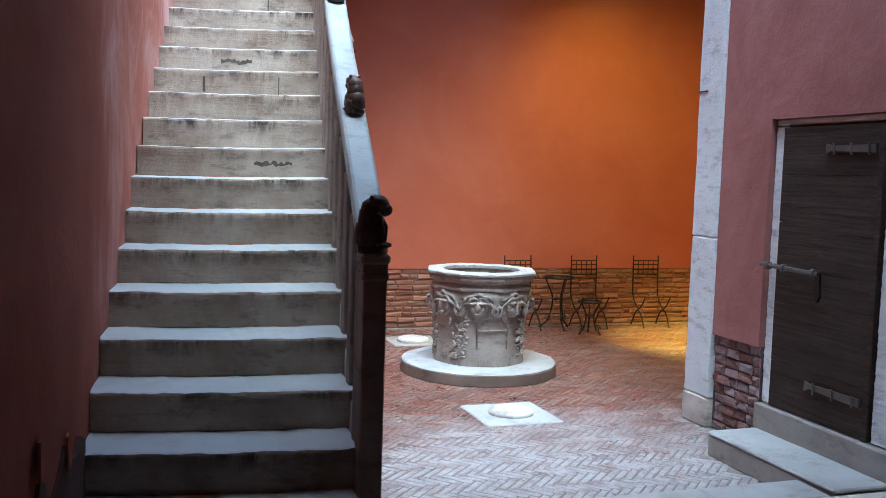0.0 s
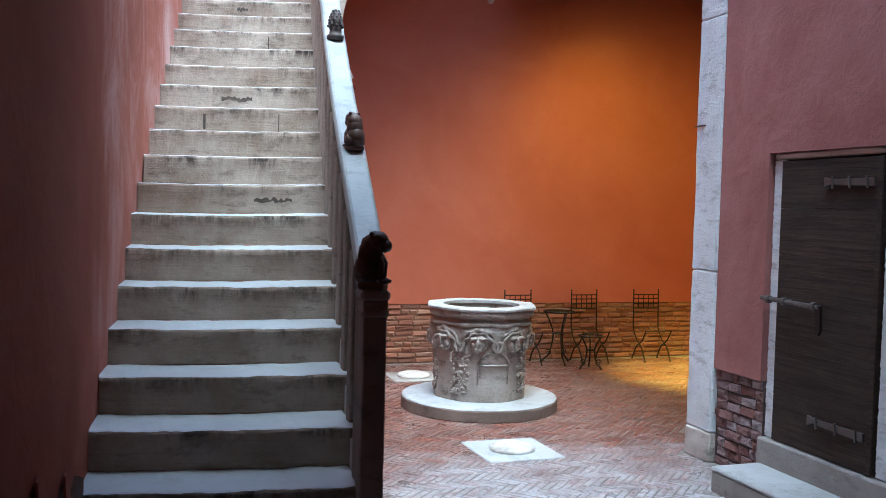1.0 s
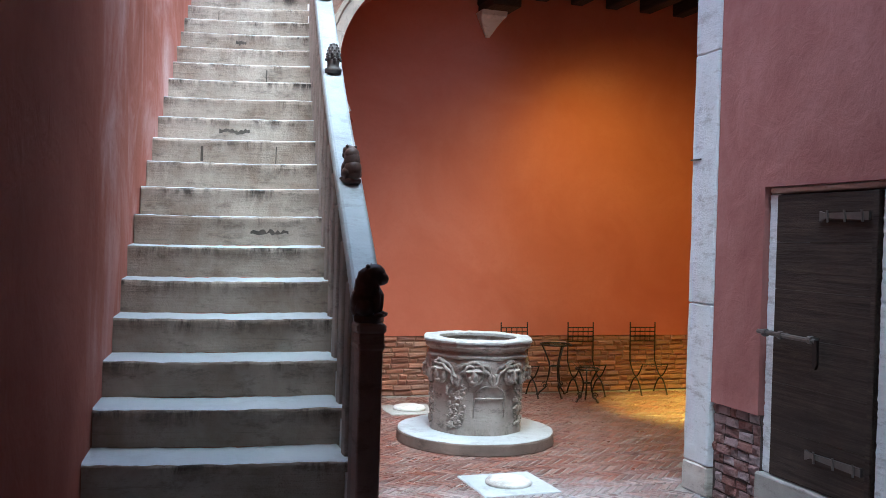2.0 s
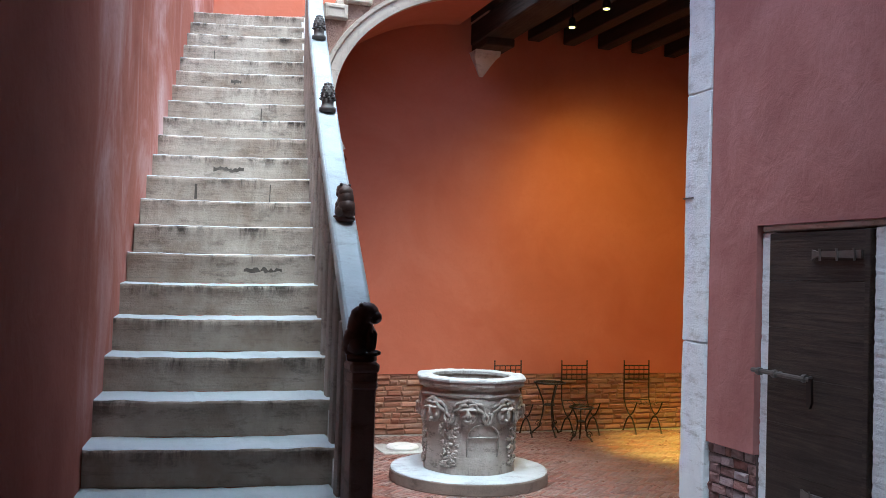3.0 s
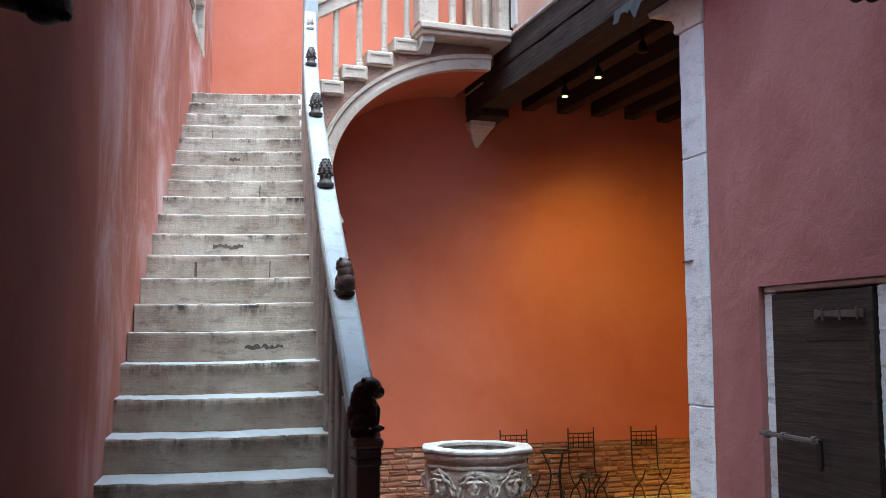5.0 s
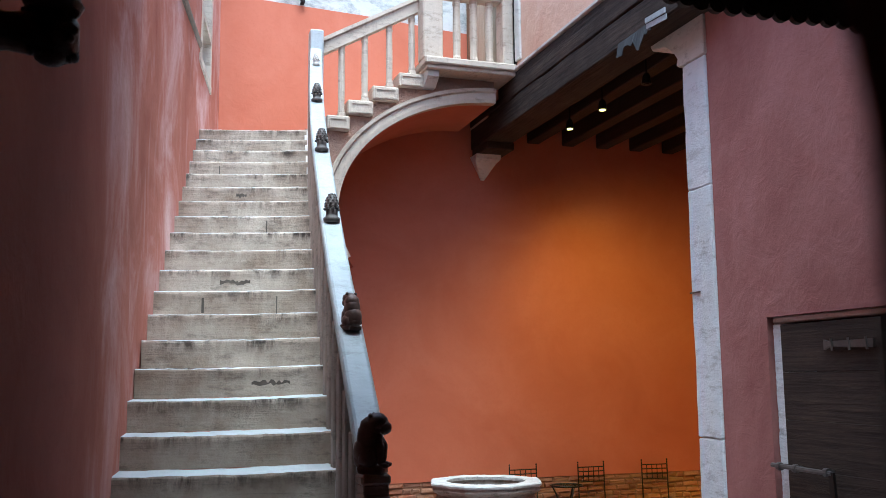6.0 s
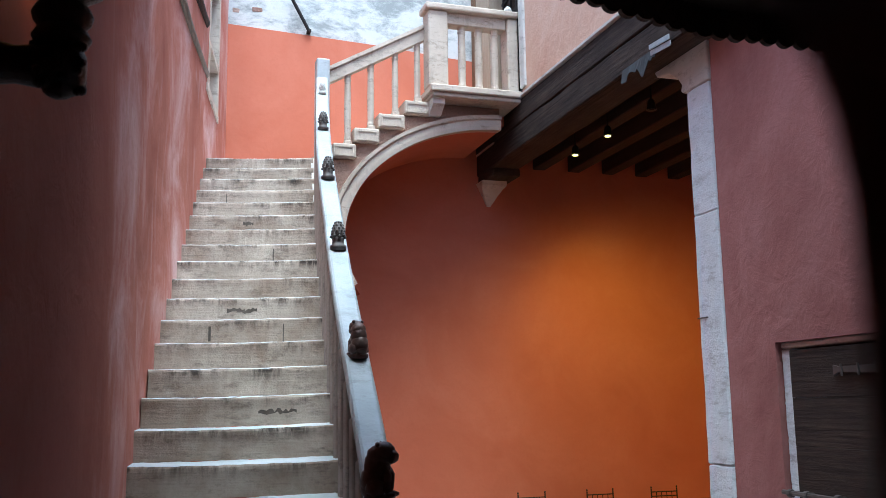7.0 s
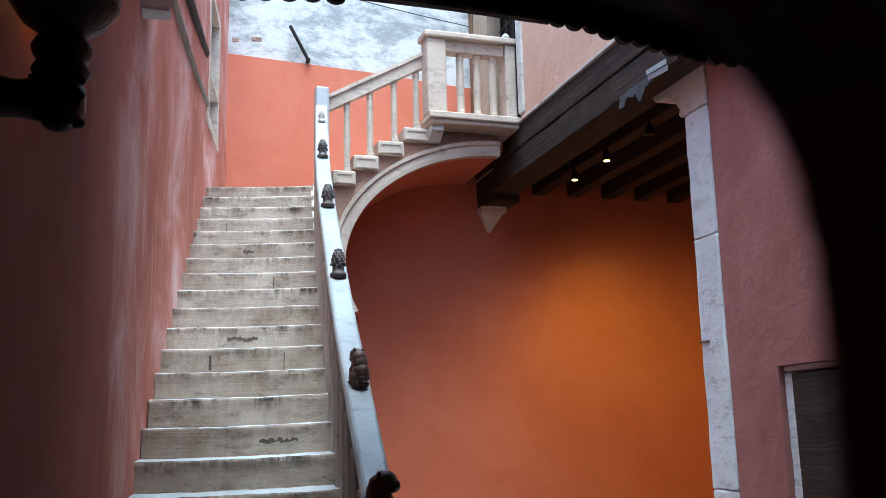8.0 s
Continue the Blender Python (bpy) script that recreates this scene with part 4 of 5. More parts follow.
def arc(angle, r, zc, rad_side, rad_up, a0, a1, n=10):
    pts = []
    for k in range(n + 1):
        a = a0 + (a1 - a0) * k / n
        pts.append(on_drum(angle + rad_side * math.cos(a) / r, r, zc + rad_up * math.sin(a)))
    return pts


def lion_mask(angle):
    """A worn lion's face: brow, nose, cheeks and jaw, under a mane of wavy locks that falls to both sides."""
    bm = bmesh.new()
    relief(bm, angle, 0.470, 0.705, 0.088, 0.100, 0.050)
    relief(bm, angle, 0.512, 0.705, 0.024, 0.062, 0.030)
    relief(bm, angle, 0.508, 0.650, 0.036, 0.026, 0.026)
    for sx in (-1, 1):
        relief(bm, angle + sx * 0.085, 0.514, 0.752, 0.042, 0.014, 0.026)
        relief(bm, angle + sx * 0.095, 0.498, 0.685, 0.030, 0.034, 0.022)
    rough_up(bm, 0.011, 26, angle)
    part("lion_mask", bm, MARBLE, well, smooth=True)
    bm = bmesh.new()
    for side, up, out, thick in ((0.160, 0.132, 0.492, 0.021), (0.125, 0.098, 0.504, 0.017)):
        for sx in (-1, 1):
            pts = []
            for k in range(15):
                f = k / 14
                a = math.pi / 2 * (1 - f * 1.25)
                wave = 0.010 * math.sin(f * 15 + side * 90)
                pts.append(on_drum(angle + sx * ((side + wave) * math.cos(a) + 0.05 * f * f) / 0.5, out - 0.02 * f, 0.70 + (up + wave) * math.sin(a) - 0.05 * f * f))
            tube(pts, thick, 6, bm)
    part("mane", rough_up(bm, 0.014, 22, angle), MARBLE, well, smooth=True)


def leaves(angle, seed):
    rnd = random.Random(seed)
    bm = bmesh.new()
    for k in range(110):
        z = 0.19 + 0.42 * rnd.random()
        da = (rnd.random() - 0.5) * 0.40 * (0.6 + z)
        relief(bm, angle + da, 0.456, z, 0.010 + 0.016 * rnd.random(), 0.008 + 0.013 * rnd.random(), 0.010)
    part("carved_foliage", rough_up(bm, 0.012, 32, seed), MARBLE, well, smooth=True)


for k in range(8):
    lion_mask(VIEW + radians(-9.5 + 45 * k + 5))
for k in (-2, -1, 2, 3, 4):
    leaves(VIEW + radians(-28 + 45 * k if k > 0 else -28 + 52 * (k + 1)), k)
# arched shield panel
SA = VIEW + radians(14.5)
bm = tube([on_drum(SA - 0.34, 0.455, 0.30), on_drum(SA - 0.34, 0.462, 0.48)] + arc(SA, 0.470, 0.48, 0.16, 0.13, math.pi, 0, 12)[::1] + [on_drum(SA + 0.34, 0.462, 0.48), on_drum(SA + 0.34, 0.455, 0.30)], 0.008, 6)
part("shield_border", rough_up(bm, 0.003, 20), MARBLE, well, smooth=True)
bm = tube([on_drum(SA + d, 0.466, 0.485) for d in (-0.33, -0.16, 0.0, 0.16, 0.33)], 0.009, 6)
part("shield_bar", bm, MARBLE, well, smooth=True)


def drain_cover(x, y, rot, size, cap, label, slab_stone):
    th = thing("drain_slab", label, "drain", (x, y, 0))
    bm = box(-size / 2, size / 2, -size / 2, size / 2, -0.06, 0.012, 0.008)
    bmesh.ops.transform(bm, matrix=Matrix.Rotation(rot, 4, "Z"), verts=bm.verts)
    part("slab", bm, slab_stone, th, placed=False)
    bm = lathe([(cap, 0.010), (cap * 1.02, 0.025), (cap * 0.96, 0.045), (cap * 0.7, 0.058), (cap * 0.2, 0.064)], 32)
    part("cap", rough_up(bm, 0.004, 8), STONE, th, "rounded pale stone cap", placed=False, smooth=True)


drain_cover(2.965, 7.115, 0.02, 0.66, 0.19, "square white stone slab with a round cap in the floor", WHITE_STONE)
drain_cover(3.09, 10.46, 0.02, 0.60, 0.19, "pale stone slab with a round cap behind the well", SILL_STONE)


# ======================= iron furniture =======================
def iron_chair():
    ch = thing("chair", "black wrought-iron chair with a lattice back and curved crossed legs", "chair", group="chairs against the wall")
    w, top, deep = 0.188, 0.90, 0.36
    for sx in (-1, 1):
        bm = tube([(sx * w, 0.0, 0.42), (sx * w, 0.01, 0.66), (sx * w, 0.02, top + 0.02)], 0.0085)
        blob((sx * w, 0.02, top + 0.035), (0.012, 0.012, 0.015), bm, 1)
        part("upright", bm, IRON, ch, placed=False)
        arcs = [(math.pi * k / 14, 0.5 - 0.5 * math.cos(math.pi * k / 14)) for k in range(15)]
        pts = [(sx * w, -deep * f, 0.235 + 0.19 * abs(math.cos(a)) ** 1.7) for a, f in arcs]
        part("seat_rail", tube(pts, 0.0095), IRON, ch, placed=False)
        pts = [(sx * w, -deep * f, 0.22 - 0.215 * abs(math.cos(a)) ** 1.9) for a, f in arcs]
        part("leg", tube(pts, 0.0105), IRON, ch, placed=False)
        for y in (0.0, -deep):
            part("foot", blob((sx * w, y, 0.010), (0.016, 0.016, 0.010), None, 1), IRON, ch, placed=False)
    bm = bmesh.new()
    for k in range(6):
        x = -w + 2 * w * k / 5
        tube([(x, 0.013, 0.69), (x, 0.02, 0.875)], 0.0055, 5, bm)
    for z in (0.69, 0.755, 0.82, 0.875):
        tube([(-w, 0.016, z), (w, 0.016, z)], 0.0075, 5, bm)
    part("lattice_back", bm, IRON, ch, placed=False)
    bm = bmesh.new()
    for f in (0.0, 1.0):
        tube([(-w, -deep * f, 0.415), (w, -deep * f, 0.415)], 0.006, 5, bm)
    for k in range(1, 5):
        x = -w + 2 * w * k / 5
        tube([(x, -deep * j / 8, 0.415 - 0.05 * math.sin(math.pi * j / 8)) for j in range(9)], 0.0028, 5, bm)
    part("seat", bm, IRON, ch, placed=False)
    return ch


first = iron_chair()
first.matrix_basis = pose(5.70, 11.28, 0, 0, 0, 1)
for x, y, a in ((6.64, 11.28, -2), (4.74, 11.28, 2)):
    copy_thing(first, pose(x, y, 0, 0, 0, a))


def iron_table(name, label, h, r, foot):
    tb = thing(name, label, "table", group="iron tables")
    bm = tube([(r * math.cos(2 * math.pi * k / 24), r * math.sin(2 * math.pi * k / 24), h) for k in range(25)], 0.011)
    for k in range(3):
        c = r * math.cos(math.asin((k - 1) * 0.5))
        tube([(-c, r * (k - 1) * 0.5, h), (c, r * (k - 1) * 0.5, h)], 0.005, 5, bm)
    part("tabletop", bm, IRON, tb, placed=False)
    for k in range(3):
        a = 2 * math.pi * k / 3 + 0.5
        prof = [(r * 0.95, h), (r * 0.7, h * 0.86), (r * 0.42, h * 0.66), (r * 0.36, h * 0.55), (r * 0.42, h * 0.4), (r * 0.62, h * 0.16), (foot * 0.9, 0.04), (foot, 0.0), (foot * 1.1, 0.02)]
        part("leg", tube([(q * math.cos(a), q * math.sin(a), z) for q, z in prof], 0.011), IRON, tb, placed=False)
        sc = [(r * 0.40 + 0.05 + 0.045 * (1 - j / 16) * math.cos(j * 0.7), h * 0.2 + 0.05 * (1 - j / 16) * math.sin(j * 0.7)) for j in range(15)]
        part("scroll", tube([(q * math.cos(a), q * math.sin(a), z) for q, z in sc], 0.007, 5), IRON, tb, placed=False)
    bm = tube([(r * 0.36 * math.cos(2 * math.pi * k / 16), r * 0.36 * math.sin(2 * math.pi * k / 16), h * 0.58) for k in range(17)], 0.009)
    part("ring", bm, IRON, tb, placed=False)
    return tb


iron_table("round_table", "black wrought-iron pedestal table with scrolled legs", 0.68, 0.20, 0.22).matrix_basis = pose(5.24, 11.08, 0)
iron_table("round_table", "black wrought-iron pedestal table half behind the pier", 0.76, 0.24, 0.24).matrix_basis = pose(7.42, 10.95, 0, 0, 0, 20)
iron_table("side_table", "low black wrought-iron side table beside a chair", 0.42, 0.15, 0.15).matrix_basis = pose(5.47, 10.62, 0, 0, 0, 40)

# ======================= high on the walls =======================
# window in the left wall
lw = thing("window_1", "deep window opening with pale stone frame in the rose wall", "window", (left_wall_x(9.8), 9.8, 5.25), kind="structure")
def lwx(y, out):
    return left_wall_x(y) + out
for nm, y0, y1, z0, z1 in (("window_frame", 10.24, 10.36, 5.25, 6.7), ("window_frame", 9.30, 9.40, 5.25, 6.7), ("window_sill", 9.25, 10.40, 5.19, 5.27), ("lintel", 9.3, 10.36, 6.62, 6.72), ("transom", 9.40, 10.24, 5.72, 5.78)):
    bm = box(0, 0.30, y0, y1, z0, z1, 0.006)
    for v in bm.verts:
        v.co.x = lwx(v.co.y, 0.02 if v.co.x > 0.15 else -0.34)
    part(nm, bm, CREAM_STONE, lw)
bm = box(0, 0.03, 9.40, 10.24, 5.27, 6.62)
for v in bm.verts:
    v.co.x = lwx(v.co.y, -0.22 if v.co.x > 0.015 else -0.26)
part("shutter", bm, GREY_WOOD, lw, "closed grey wooden shutter")


def wall_strip(name, y0, y1, za, zb, h, out, mat, label):
    bm = bmesh.new()
    rings = []
    for k in range(9):
        y = y0 + (y1 - y0) * k / 8
        z = za + (zb - za) * k / 8
        x = left_wall_x(y)
        rings.append([bm.verts.new((x + a, y, z + b)) for a, b in ((-0.03, 0), (out * 0.55, 0), (out, h * 0.35), (out, h * 0.75), (out * 0.7, h), (-0.03, h))])
    for r0, r1 in zip(rings, rings[1:]):
        for m in range(6):
            bm.faces.new((r0[m], r0[(m + 1) % 6], r1[(m + 1) % 6], r1[m]))
    bm.faces.new(rings[0])
    bm.faces.new(rings[-1][::-1])
    return solid(name, rough_up(bm, 0.004, 6), mat, label, "moulding")


wall_strip("wall_moulding", 4.9, 9.24, 4.94, 5.31, 0.06, 0.035, GREY_WOOD, "weathered wooden moulding running along the rose wall")
wall_strip("wall_moulding", 6.2, 9.05, 5.46, 5.76, 0.08, 0.04, BEAM_WOOD, "dark timber strip under the upper rose wall")
bm = slab([(left_wall_x(5.1) - 0.02, 4.95, 4.75), (left_wall_x(5.1) - 0.02, 5.35, 4.75), (left_wall_x(5.1) - 0.02, 5.35, 4.53), (left_wall_x(5.1) - 0.02, 5.22, 4.39), (left_wall_x(5.1) - 0.02, 5.05, 4.31), (left_wall_x(5.1) - 0.02, 4.95, 4.33)], 0.16, "x")
bmesh.ops.bevel(bm, geom=bm.edges[:], offset=0.012, segments=2, affect="EDGES")
solid("wall_bracket", bm, STONE, "grey stone scroll bracket on the rose wall under the eave", "corbel")

# peeled plaster low on the left wall
rnd = random.Random(9)
top = [(3.80, 0.93), (3.69, 0.97), (3.57, 0.93), (3.46, 0.95), (3.37, 1.03), (3.25, 0.96), (3.13, 0.92), (3.04, 0.97), (2.99, 1.03), (2.92, 1.05), (2.86, 0.98), (2.80, 0.99), (2.70, 1.07), (2.57, 1.05), (2.4, 0.98), (2.0, 0.9), (1.9, 0.0)]
bm = bmesh.new()
fr, bk = [], []
for y, z in top:
    fr.append((bm.verts.new((left_wall_x(y) + 0.022, y, z)), bm.verts.new((left_wall_x(y) + 0.024, y, 0.0))))
    bk.append((bm.verts.new((left_wall_x(y) - 0.03, y, z)), bm.verts.new((left_wall_x(y) - 0.03, y, 0.0))))
for k in range(len(top) - 1):
    if top[k + 1][1] > 0:
        bm.faces.new((fr[k][0], fr[k + 1][0], fr[k + 1][1], fr[k][1]))
        bm.faces.new((fr[k][0], bk[k][0], bk[k + 1][0], fr[k + 1][0]))
solid("bare_masonry", rough_up(bm, 0.003, 9), plain("bare_wall_earth", (0.12, 0.062, 0.04), 0.95, 0.0, 0.5), "dark bare masonry where plaster has fallen off", "wall patch", kind="structure")
for y, z, w, h in ((3.40, 1.02, 0.16, 0.10), (2.93, 1.14, 0.2, 0.10)):
    bm = bmesh.new()
    grid = [[bm.verts.new((left_wall_x(y) + 0.024 + 0.008 * (b / 4) ** 2 + 0.003 * rnd.random(), y + w * (a / 4 - 0.5) * (0.35 + 0.65 * b / 4), z - h * (b / 4 - 0.4))) for b in range(5)] for a in range(5)]
    for a in range(4):
        for b in range(4):
            bm.faces.new((grid[a][b], grid[a + 1][b], grid[a + 1][b + 1], grid[a][b + 1]))
    r = bmesh.ops.extrude_face_region(bm, geom=bm.faces[:])
    for g in r["geom"]:
        if isinstance(g, bmesh.types.BMVert):
            g.co.x -= 0.008
    solid("plaster_flake", bm, PLASTER_LEFT, "curling flake of rose plaster peeling off the wall", "plaster", group="plaster flakes")

# rod fixed to the grey wall
bm = tube([(1.62, BACK - 0.06, 7.24), (1.86, BACK - 0.05, 6.80)], 0.024, 8)
box(1.835, 1.885, BACK - 0.07, BACK + 0.03, 6.79, 6.83, 0.006, bm=bm)
solid("iron_stay", bm, IRON, "short dark iron stay slanting on the grey wall", "stay")
bm = tube([(1.6 + 0.35 * k, BACK - 0.03, 7.86 - 0.05 * k + 0.002 * (k - 4) ** 2) for k in range(9)], 0.007, 5)
solid("cable", bm, IRON, "thin dark cable sagging across the grey wall", "cable")

for x, z, w in ((0.90, 6.98, 0.085), (1.14, 7.02, 0.13)):
    bm = box(x, x + w, BACK + 0.022, BACK + 0.05, z, z + 0.06, 0.008)
    solid("bare_brick", rough_up(bm, 0.008, 20, x), PINK_BRICK, "bare brick showing through the grey plaster", "brick", group="bare bricks in the grey wall", kind="structure")

# lead-grey ragged flashing on the beam by the pier
bm = bmesh.new()
rnd = random.Random(4)
prev = None
for k in range(19):
    y = 6.76 + 0.60 * k / 18
    low = 5.00 - 0.085 * rnd.random() - (0.05 if 3 < k < 8 else 0)
    cur = [bm.verts.new((UPPER - 0.006, y, 5.07)), bm.verts.new((UPPER - 0.03, y, low)), bm.verts.new((UPPER - 0.022, y, low)), bm.verts.new((UPPER - 0.002, y, 5.07))]
    if prev:
        for m in range(4):
            bm.faces.new((prev[m], prev[(m + 1) % 4], cur[(m + 1) % 4], cur[m]))
    else:
        bm.faces.new(cur)
    prev = cur
bm.faces.new(prev[::-1])
solid("lead_flashing", bm, plain("old_lead", (0.028, 0.03, 0.033), 0.8, 0.0), "ragged blue-grey lead flashing hanging from the beam end", "flashing")

bm = bmesh.new()
for k in range(2):
    slab([(UPPER - 0.04 + 0.012 * k, 6.50, 5.085 - 0.055 * k), (UPPER - 0.04 + 0.012 * k, 6.82, 5.105 - 0.050 * k), (UPPER - 0.04 + 0.012 * k, 6.82, 5.062 - 0.050 * k), (UPPER - 0.04 + 0.012 * k, 6.50, 5.040 - 0.055 * k)], 0.010, "x", bm)
solid("lead_sheet", bm, plain("pale_lead", (0.42, 0.46, 0.49), 0.6, 0.0, 0.5), "pale lapped lead sheet over the capital of the pier", "flashing")

# scalloped wooden valance under the eave of the passage
eave = thing("roof_eave", "dark timber eave with a scalloped wooden valance", "eave", (1.5, 3.4, 3.75))
def scallop(x, yf, w, zz):
    pts = [(x - w / 2, yf, zz + 0.16), (x - w / 2, yf, zz + 0.035)]
    for k in range(9):
        a = math.pi * k / 8
        pts.append((x - w / 2 * 0.94 * math.cos(a), yf, zz + 0.03 - 0.034 * math.sin(a)))
    pts += [(x + w / 2, yf, zz + 0.035), (x + w / 2, yf, zz + 0.16)]
    return slab(pts, 0.03, "y")
rnd = random.Random(11)
for k in range(11):
    part("valance_board", scallop(-0.25 + 0.093 * k, 3.61 - 0.015 * k, 0.093, 3.755 + 0.008 * rnd.random()), BEAM_WOOD, eave)
for k in range(21):
    part("valance_board", scallop(1.645 + 0.093 * k, 3.42 + 0.024 * min(k, 9) + 0.012 * rnd.random(), 0.093, 3.75 + 0.01 * rnd.random()), BEAM_WOOD, eave)
bm = box(0.75, 1.60, 3.35, 3.40, 3.745, 3.88, 0.008)
for v in bm.verts:
    v.co.y += 0.05 * (v.co.x - 0.75)
part("fascia_board", bm, BEAM_WOOD, eave)
bm = box(-0.45, RIGHT - 0.004, 3.205, 3.72, 3.90, 4.0)
part("roof_deck", bm, CEILING_WOOD, eave)
# Unseen board, set over the bracket to darken the near left wall.
bm = box(left_wall_x(4.2) - 0.02, 0.22, 3.505, 5.02, 4.76, 4.86, 0.006)
part("soffit_board", bm, CEILING_WOOD, eave)

# turned wooden wall lamp on the left wall
tl = thing("wall_lamp", "dark carved wooden wall lamp with a turned stem", "lamp", (left_wall_x(2.0), 2.0, 2.75))
bm = bmesh.new()
rings = []
x0 = left_wall_x(2.0) - 0.02
prof = [(0.0, 0.045), (0.05, 0.05), (0.09, 0.048), (0.12, 0.043), (0.17, 0.050), (0.20, 0.056), (0.225, 0.057), (0.245, 0.050), (0.256, 0.030)]
for dx, r in prof:
    rings.append([bm.verts.new((x0 + dx, 2.0 + r * math.cos(2 * math.pi * k / 16), 2.735 + 0.9 * r * math.sin(2 * math.pi * k / 16))) for k in range(16)])
for a, b in zip(rings, rings[1:]):
    for k in range(16):
        bm.faces.new((a[k], a[(k + 1) % 16], b[(k + 1) % 16], b[k]))
bm.faces.new(rings[0])
bm.faces.new(rings[-1][::-1])
rnd = random.Random(2)
for k in range(30):
    a = rnd.random() * 6.28
    dx = 0.15 + 0.10 * rnd.random()
    blob((x0 + dx, 2.0 + 0.052 * math.cos(a), 2.735 + 0.048 * math.sin(a)), (0.012, 0.012, 0.012), bm, 1)
blob((x0 + 0.205, 2.0, 2.692), (0.035, 0.032, 0.024), bm)
part("carved_arm", bm, TURNED_WOOD, tl, smooth=True)
SX = x0 + 0.205
bm = lathe([(0.035, 2.77), (0.052, 2.785), (0.060, 2.80), (0.052, 2.815), (0.046, 2.82), (0.058, 2.835), (0.062, 2.85), (0.055, 2.865), (0.045, 2.872), (0.050, 2.885), (0.085, 2.91), (0.112, 2.95), (0.118, 3.0), (0.105, 3.06), (0.06, 3.10)], 24, (SX, 2.0, 0))
part("turned_stem", bm, TURNED_WOOD, tl, smooth=True)
# Unseen source past the lamp, added for the orange glow on the wall.
lamp_data = bpy.data.lights.new("wall_lamp_light", "POINT")
lamp_data.energy, lamp_data.color, lamp_data.shadow_soft_size = 0.10, (1.0, 0.45, 0.08), 0.04
new("wall_lamp_light", lamp_data).location = (left_wall_x(2.55) + 0.09, 2.55, 3.22)

# ======================= bricks, last =======================
def brick_mesh(name, l, w, h, ch, mat, jitter=0.0, seed=0):
    """A small chamfered block, its long side along x, open below."""
    rnd = random.Random(seed)
    j = lambda: (rnd.random() - 0.5) * 2 * jitter
    vs = []
    for dz, inset in ((0.0, 0.0), (h - ch, 0.0), (h, ch)):
        for sx, sy in ((-1, -1), (1, -1), (1, 1), (-1, 1)):
            vs.append((sx * (l / 2 - inset) + j(), sy * (w / 2 - inset) + j(), dz + (j() if dz else 0)))
    fs = [(8, 9, 10, 11)]
    for a in (0, 4):
        for k in range(4):
            fs.append((a + k, a + (k + 1) % 4, a + 4 + (k + 1) % 4, a + 4 + k))
    me = bpy.data.meshes.new(name)
    me.from_pydata(vs, [], fs)
    me.materials.append(mat)
    return me, vs, fs


# herringbone paving
BW, BL = 0.058, 0.232
pave = []
cs = math.cos(radians(45))
rnd = random.Random(21)


def free(x, y):
    if not (1.3 < x < 7.98 and 4.80 < y < BACK - 0.02):
        return False
    if (x - WX) ** 2 + (y - WY) ** 2 < 0.70 ** 2:
        return False
    if abs(x - 2.965) < 0.24 and abs(y - 7.115) < 0.24 or abs(x - 3.09) < 0.22 and abs(y - 10.46) < 0.22:
        return False
    if x > 3.93 and 4.4 < y < 5.80 and x < RIGHT:
        return False
    if x > RIGHT - 0.06 and y < 6.83 and x < RIGHT + 0.45:
        return False
    if x > RIGHT + 0.4 and y < 7.5:
        return False
    return x > 0.9 + 0.13 * (y - 3.3)


for k in range(-125, 126):
    for m in range(-10, 11):
        for kind in (0, 1):
            if kind == 0:
                u, v, ang = k + 8 * m + 2.0, k + 0.5, 0
            else:
                u, v, ang = k + 4 + 8 * m + 0.5, k - 3 + 2.0, 90
            u, v = u * BW, v * BW
            x, y = 4.6 + (u + v) * cs, 8.0 + (v - u) * cs
            if free(x, y):
                pave.append((x, y, ang - 45))
pave.sort(key=lambda p: (p[0] - 3.0) ** 2 * 0.6 + (p[1] - 5.0) ** 2)
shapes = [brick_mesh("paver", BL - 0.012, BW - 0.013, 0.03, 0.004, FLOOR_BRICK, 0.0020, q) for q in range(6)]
vs_all, fs_all = [], []
for n, (x, y, ang) in enumerate(pave):
    wave = 0.002 * noise.noise(Vector((x * 1.3, y * 1.3, 0)))
    z = -0.0285 + wave + rnd.uniform(-0.0015, 0.0015)
    m = pose(x, y, z, rnd.uniform(-1.0, 1.0), rnd.uniform(-0.4, 0.4), ang + rnd.uniform(-1, 1))
    me, vs, fs = shapes[n % 6]
    if n < 300:
        ob = new("brick", me)
        ob.parent = floor
        ob.matrix_basis = m
    else:
        o = len(vs_all)
        vs_all += [tuple(m @ Vector(p)) for p in vs]
        fs_all += [tuple(q + o for q in f) for f in fs]
me = bpy.data.meshes.new("brick_field")
me.from_pydata(vs_all, [], fs_all)
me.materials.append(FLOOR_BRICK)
ob = tagged(new("brick_field", me), kind="stuff")
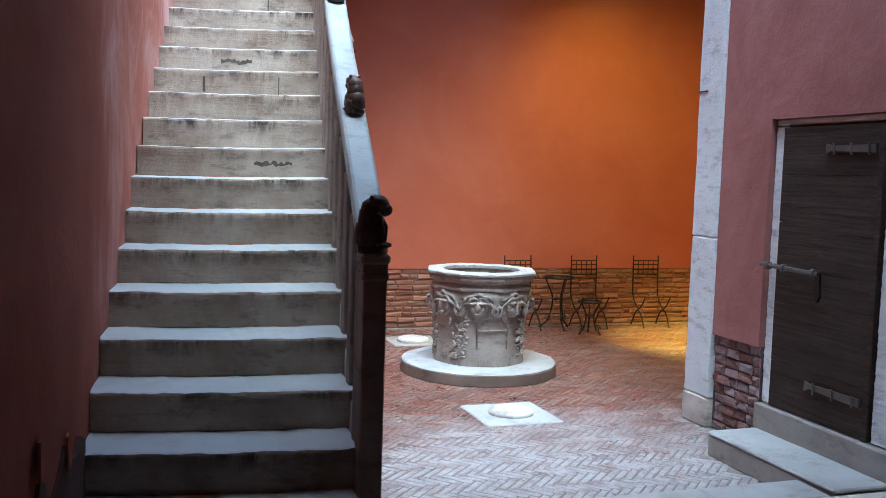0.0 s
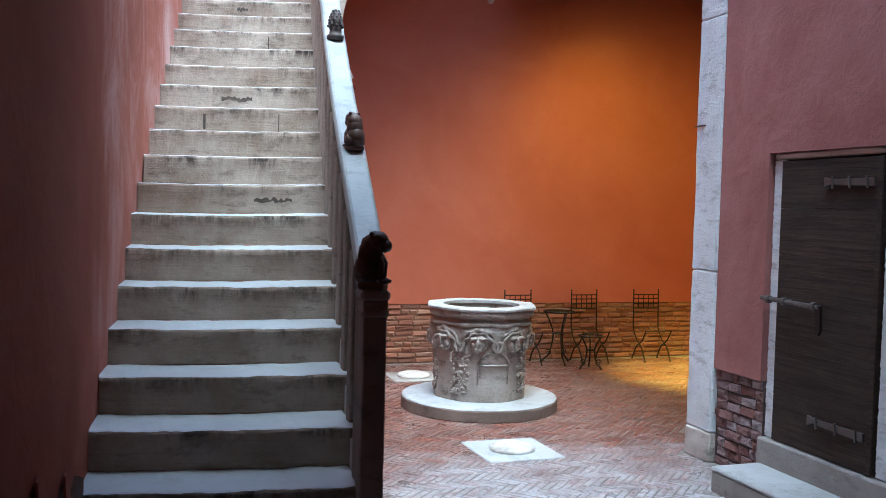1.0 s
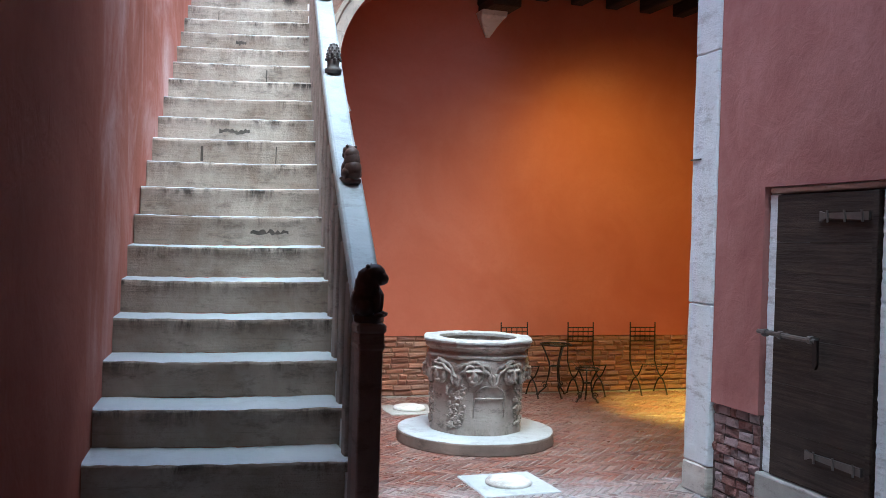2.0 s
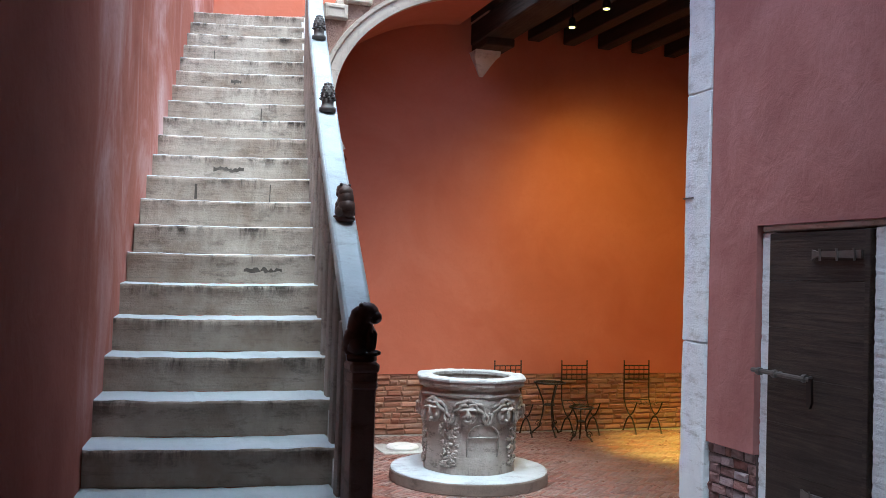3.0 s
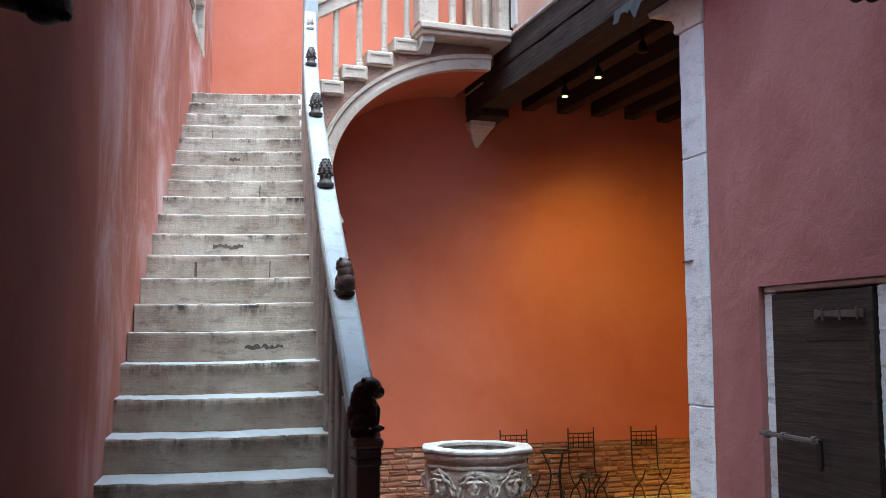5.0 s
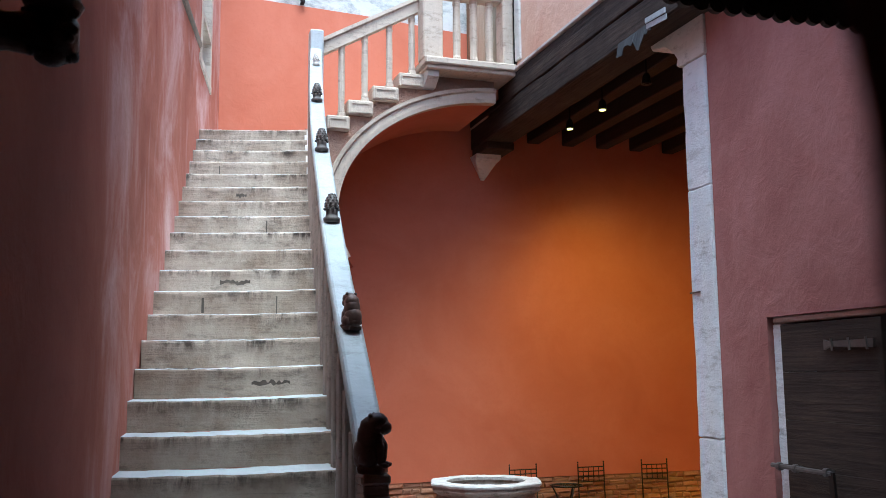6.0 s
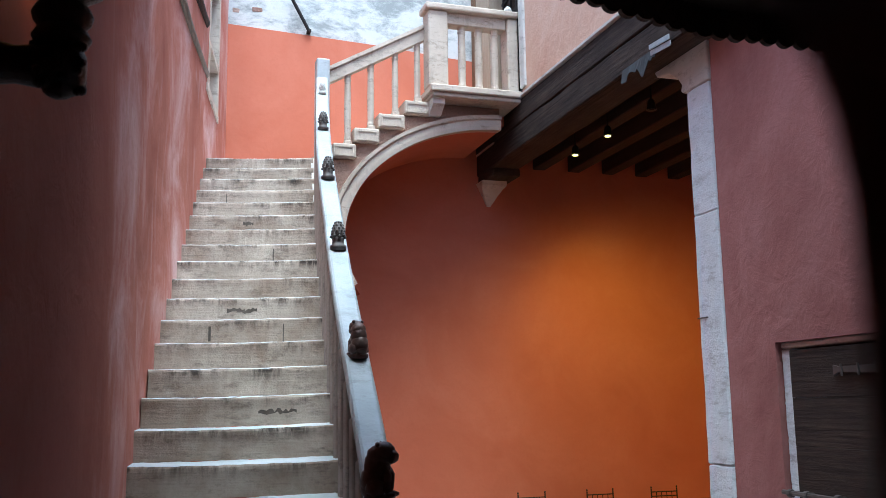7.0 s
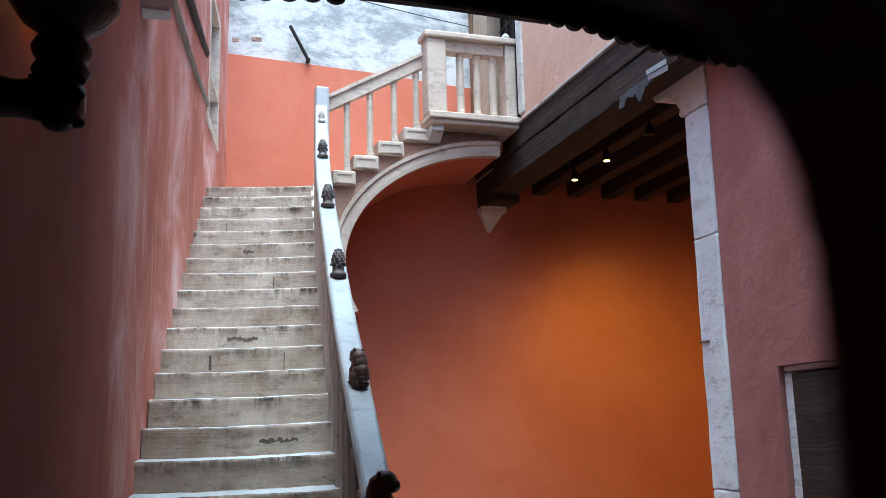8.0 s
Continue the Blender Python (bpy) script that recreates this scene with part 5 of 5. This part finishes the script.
ob.parent = floor


def brick_courses(parent, mat, start, along, up_n, length, course, long_, place):
    """Courses of uneven bricks on an upright face; place(u, z) gives the matrix of a brick that faces the yard."""
    rnd = random.Random(len(mat.name))
    shapes = [brick_mesh("course_brick", long_ * f - 0.009, course - 0.010, 0.055, 0.013, mat, 0.0065, 40 + q)[0] for q, f in enumerate((1.0, 1.0, 0.5, 0.8, 1.0))]
    wide = (1.0, 1.0, 0.5, 0.8, 1.0)
    for c in range(up_n):
        u = -rnd.random() * long_ * 0.5
        while u < length:
            q = rnd.randrange(5)
            w = wide[q] * long_
            mid = u + w / 2
            if 0 <= u and u + w <= length + 0.02:
                ob = new("brick", shapes[q])
                ob.parent = parent
                ob.matrix_basis = place(mid, (c + 0.5) * course + rnd.uniform(-0.004, 0.004), rnd)
            elif u < 0 < u + w or u < length < u + w:
                a, b = max(0.0, u), min(length, u + w)
                if b - a > 0.04:
                    ob = new("brick", shapes[2])
                    ob.parent = parent
                    ob.matrix_basis = place((a + b) / 2, (c + 0.5) * course, rnd) @ Matrix.Diagonal(((b - a) / (0.5 * long_), 1, 1, 1))
            u += w


back_base = bpy.data.objects["wall_back_base"]
right_base = bpy.data.objects["wall_right_base"]
brick_courses(back_base, WALL_BRICK, 0, 0, 11, 6.05, 0.069, 0.235,
              lambda u, z, r: Matrix.Translation((1.95 + u, BACK + 0.052, z)) @ Euler((radians(90), 0, 0)).to_matrix().to_4x4() @ pose(0, 0, r.uniform(-0.012, 0.004), r.uniform(-1.5, 1.5), r.uniform(-1, 1), r.uniform(-0.8, 0.8)))
brick_courses(right_base, DOOR_BRICK, 0, 0, 10, 0.58, 0.0765, 0.175,
              lambda u, z, r: Matrix.Translation((RIGHT + 0.076, 5.825 + u, z)) @ Matrix(((0, 0, -1, 0), (1, 0, 0, 0), (0, 1, 0, 0), (0, 0, 0, 1))) @ pose(0, 0, r.uniform(-0.010, 0.006), r.uniform(-3, 3), r.uniform(-2, 2), r.uniform(-2, 2)))
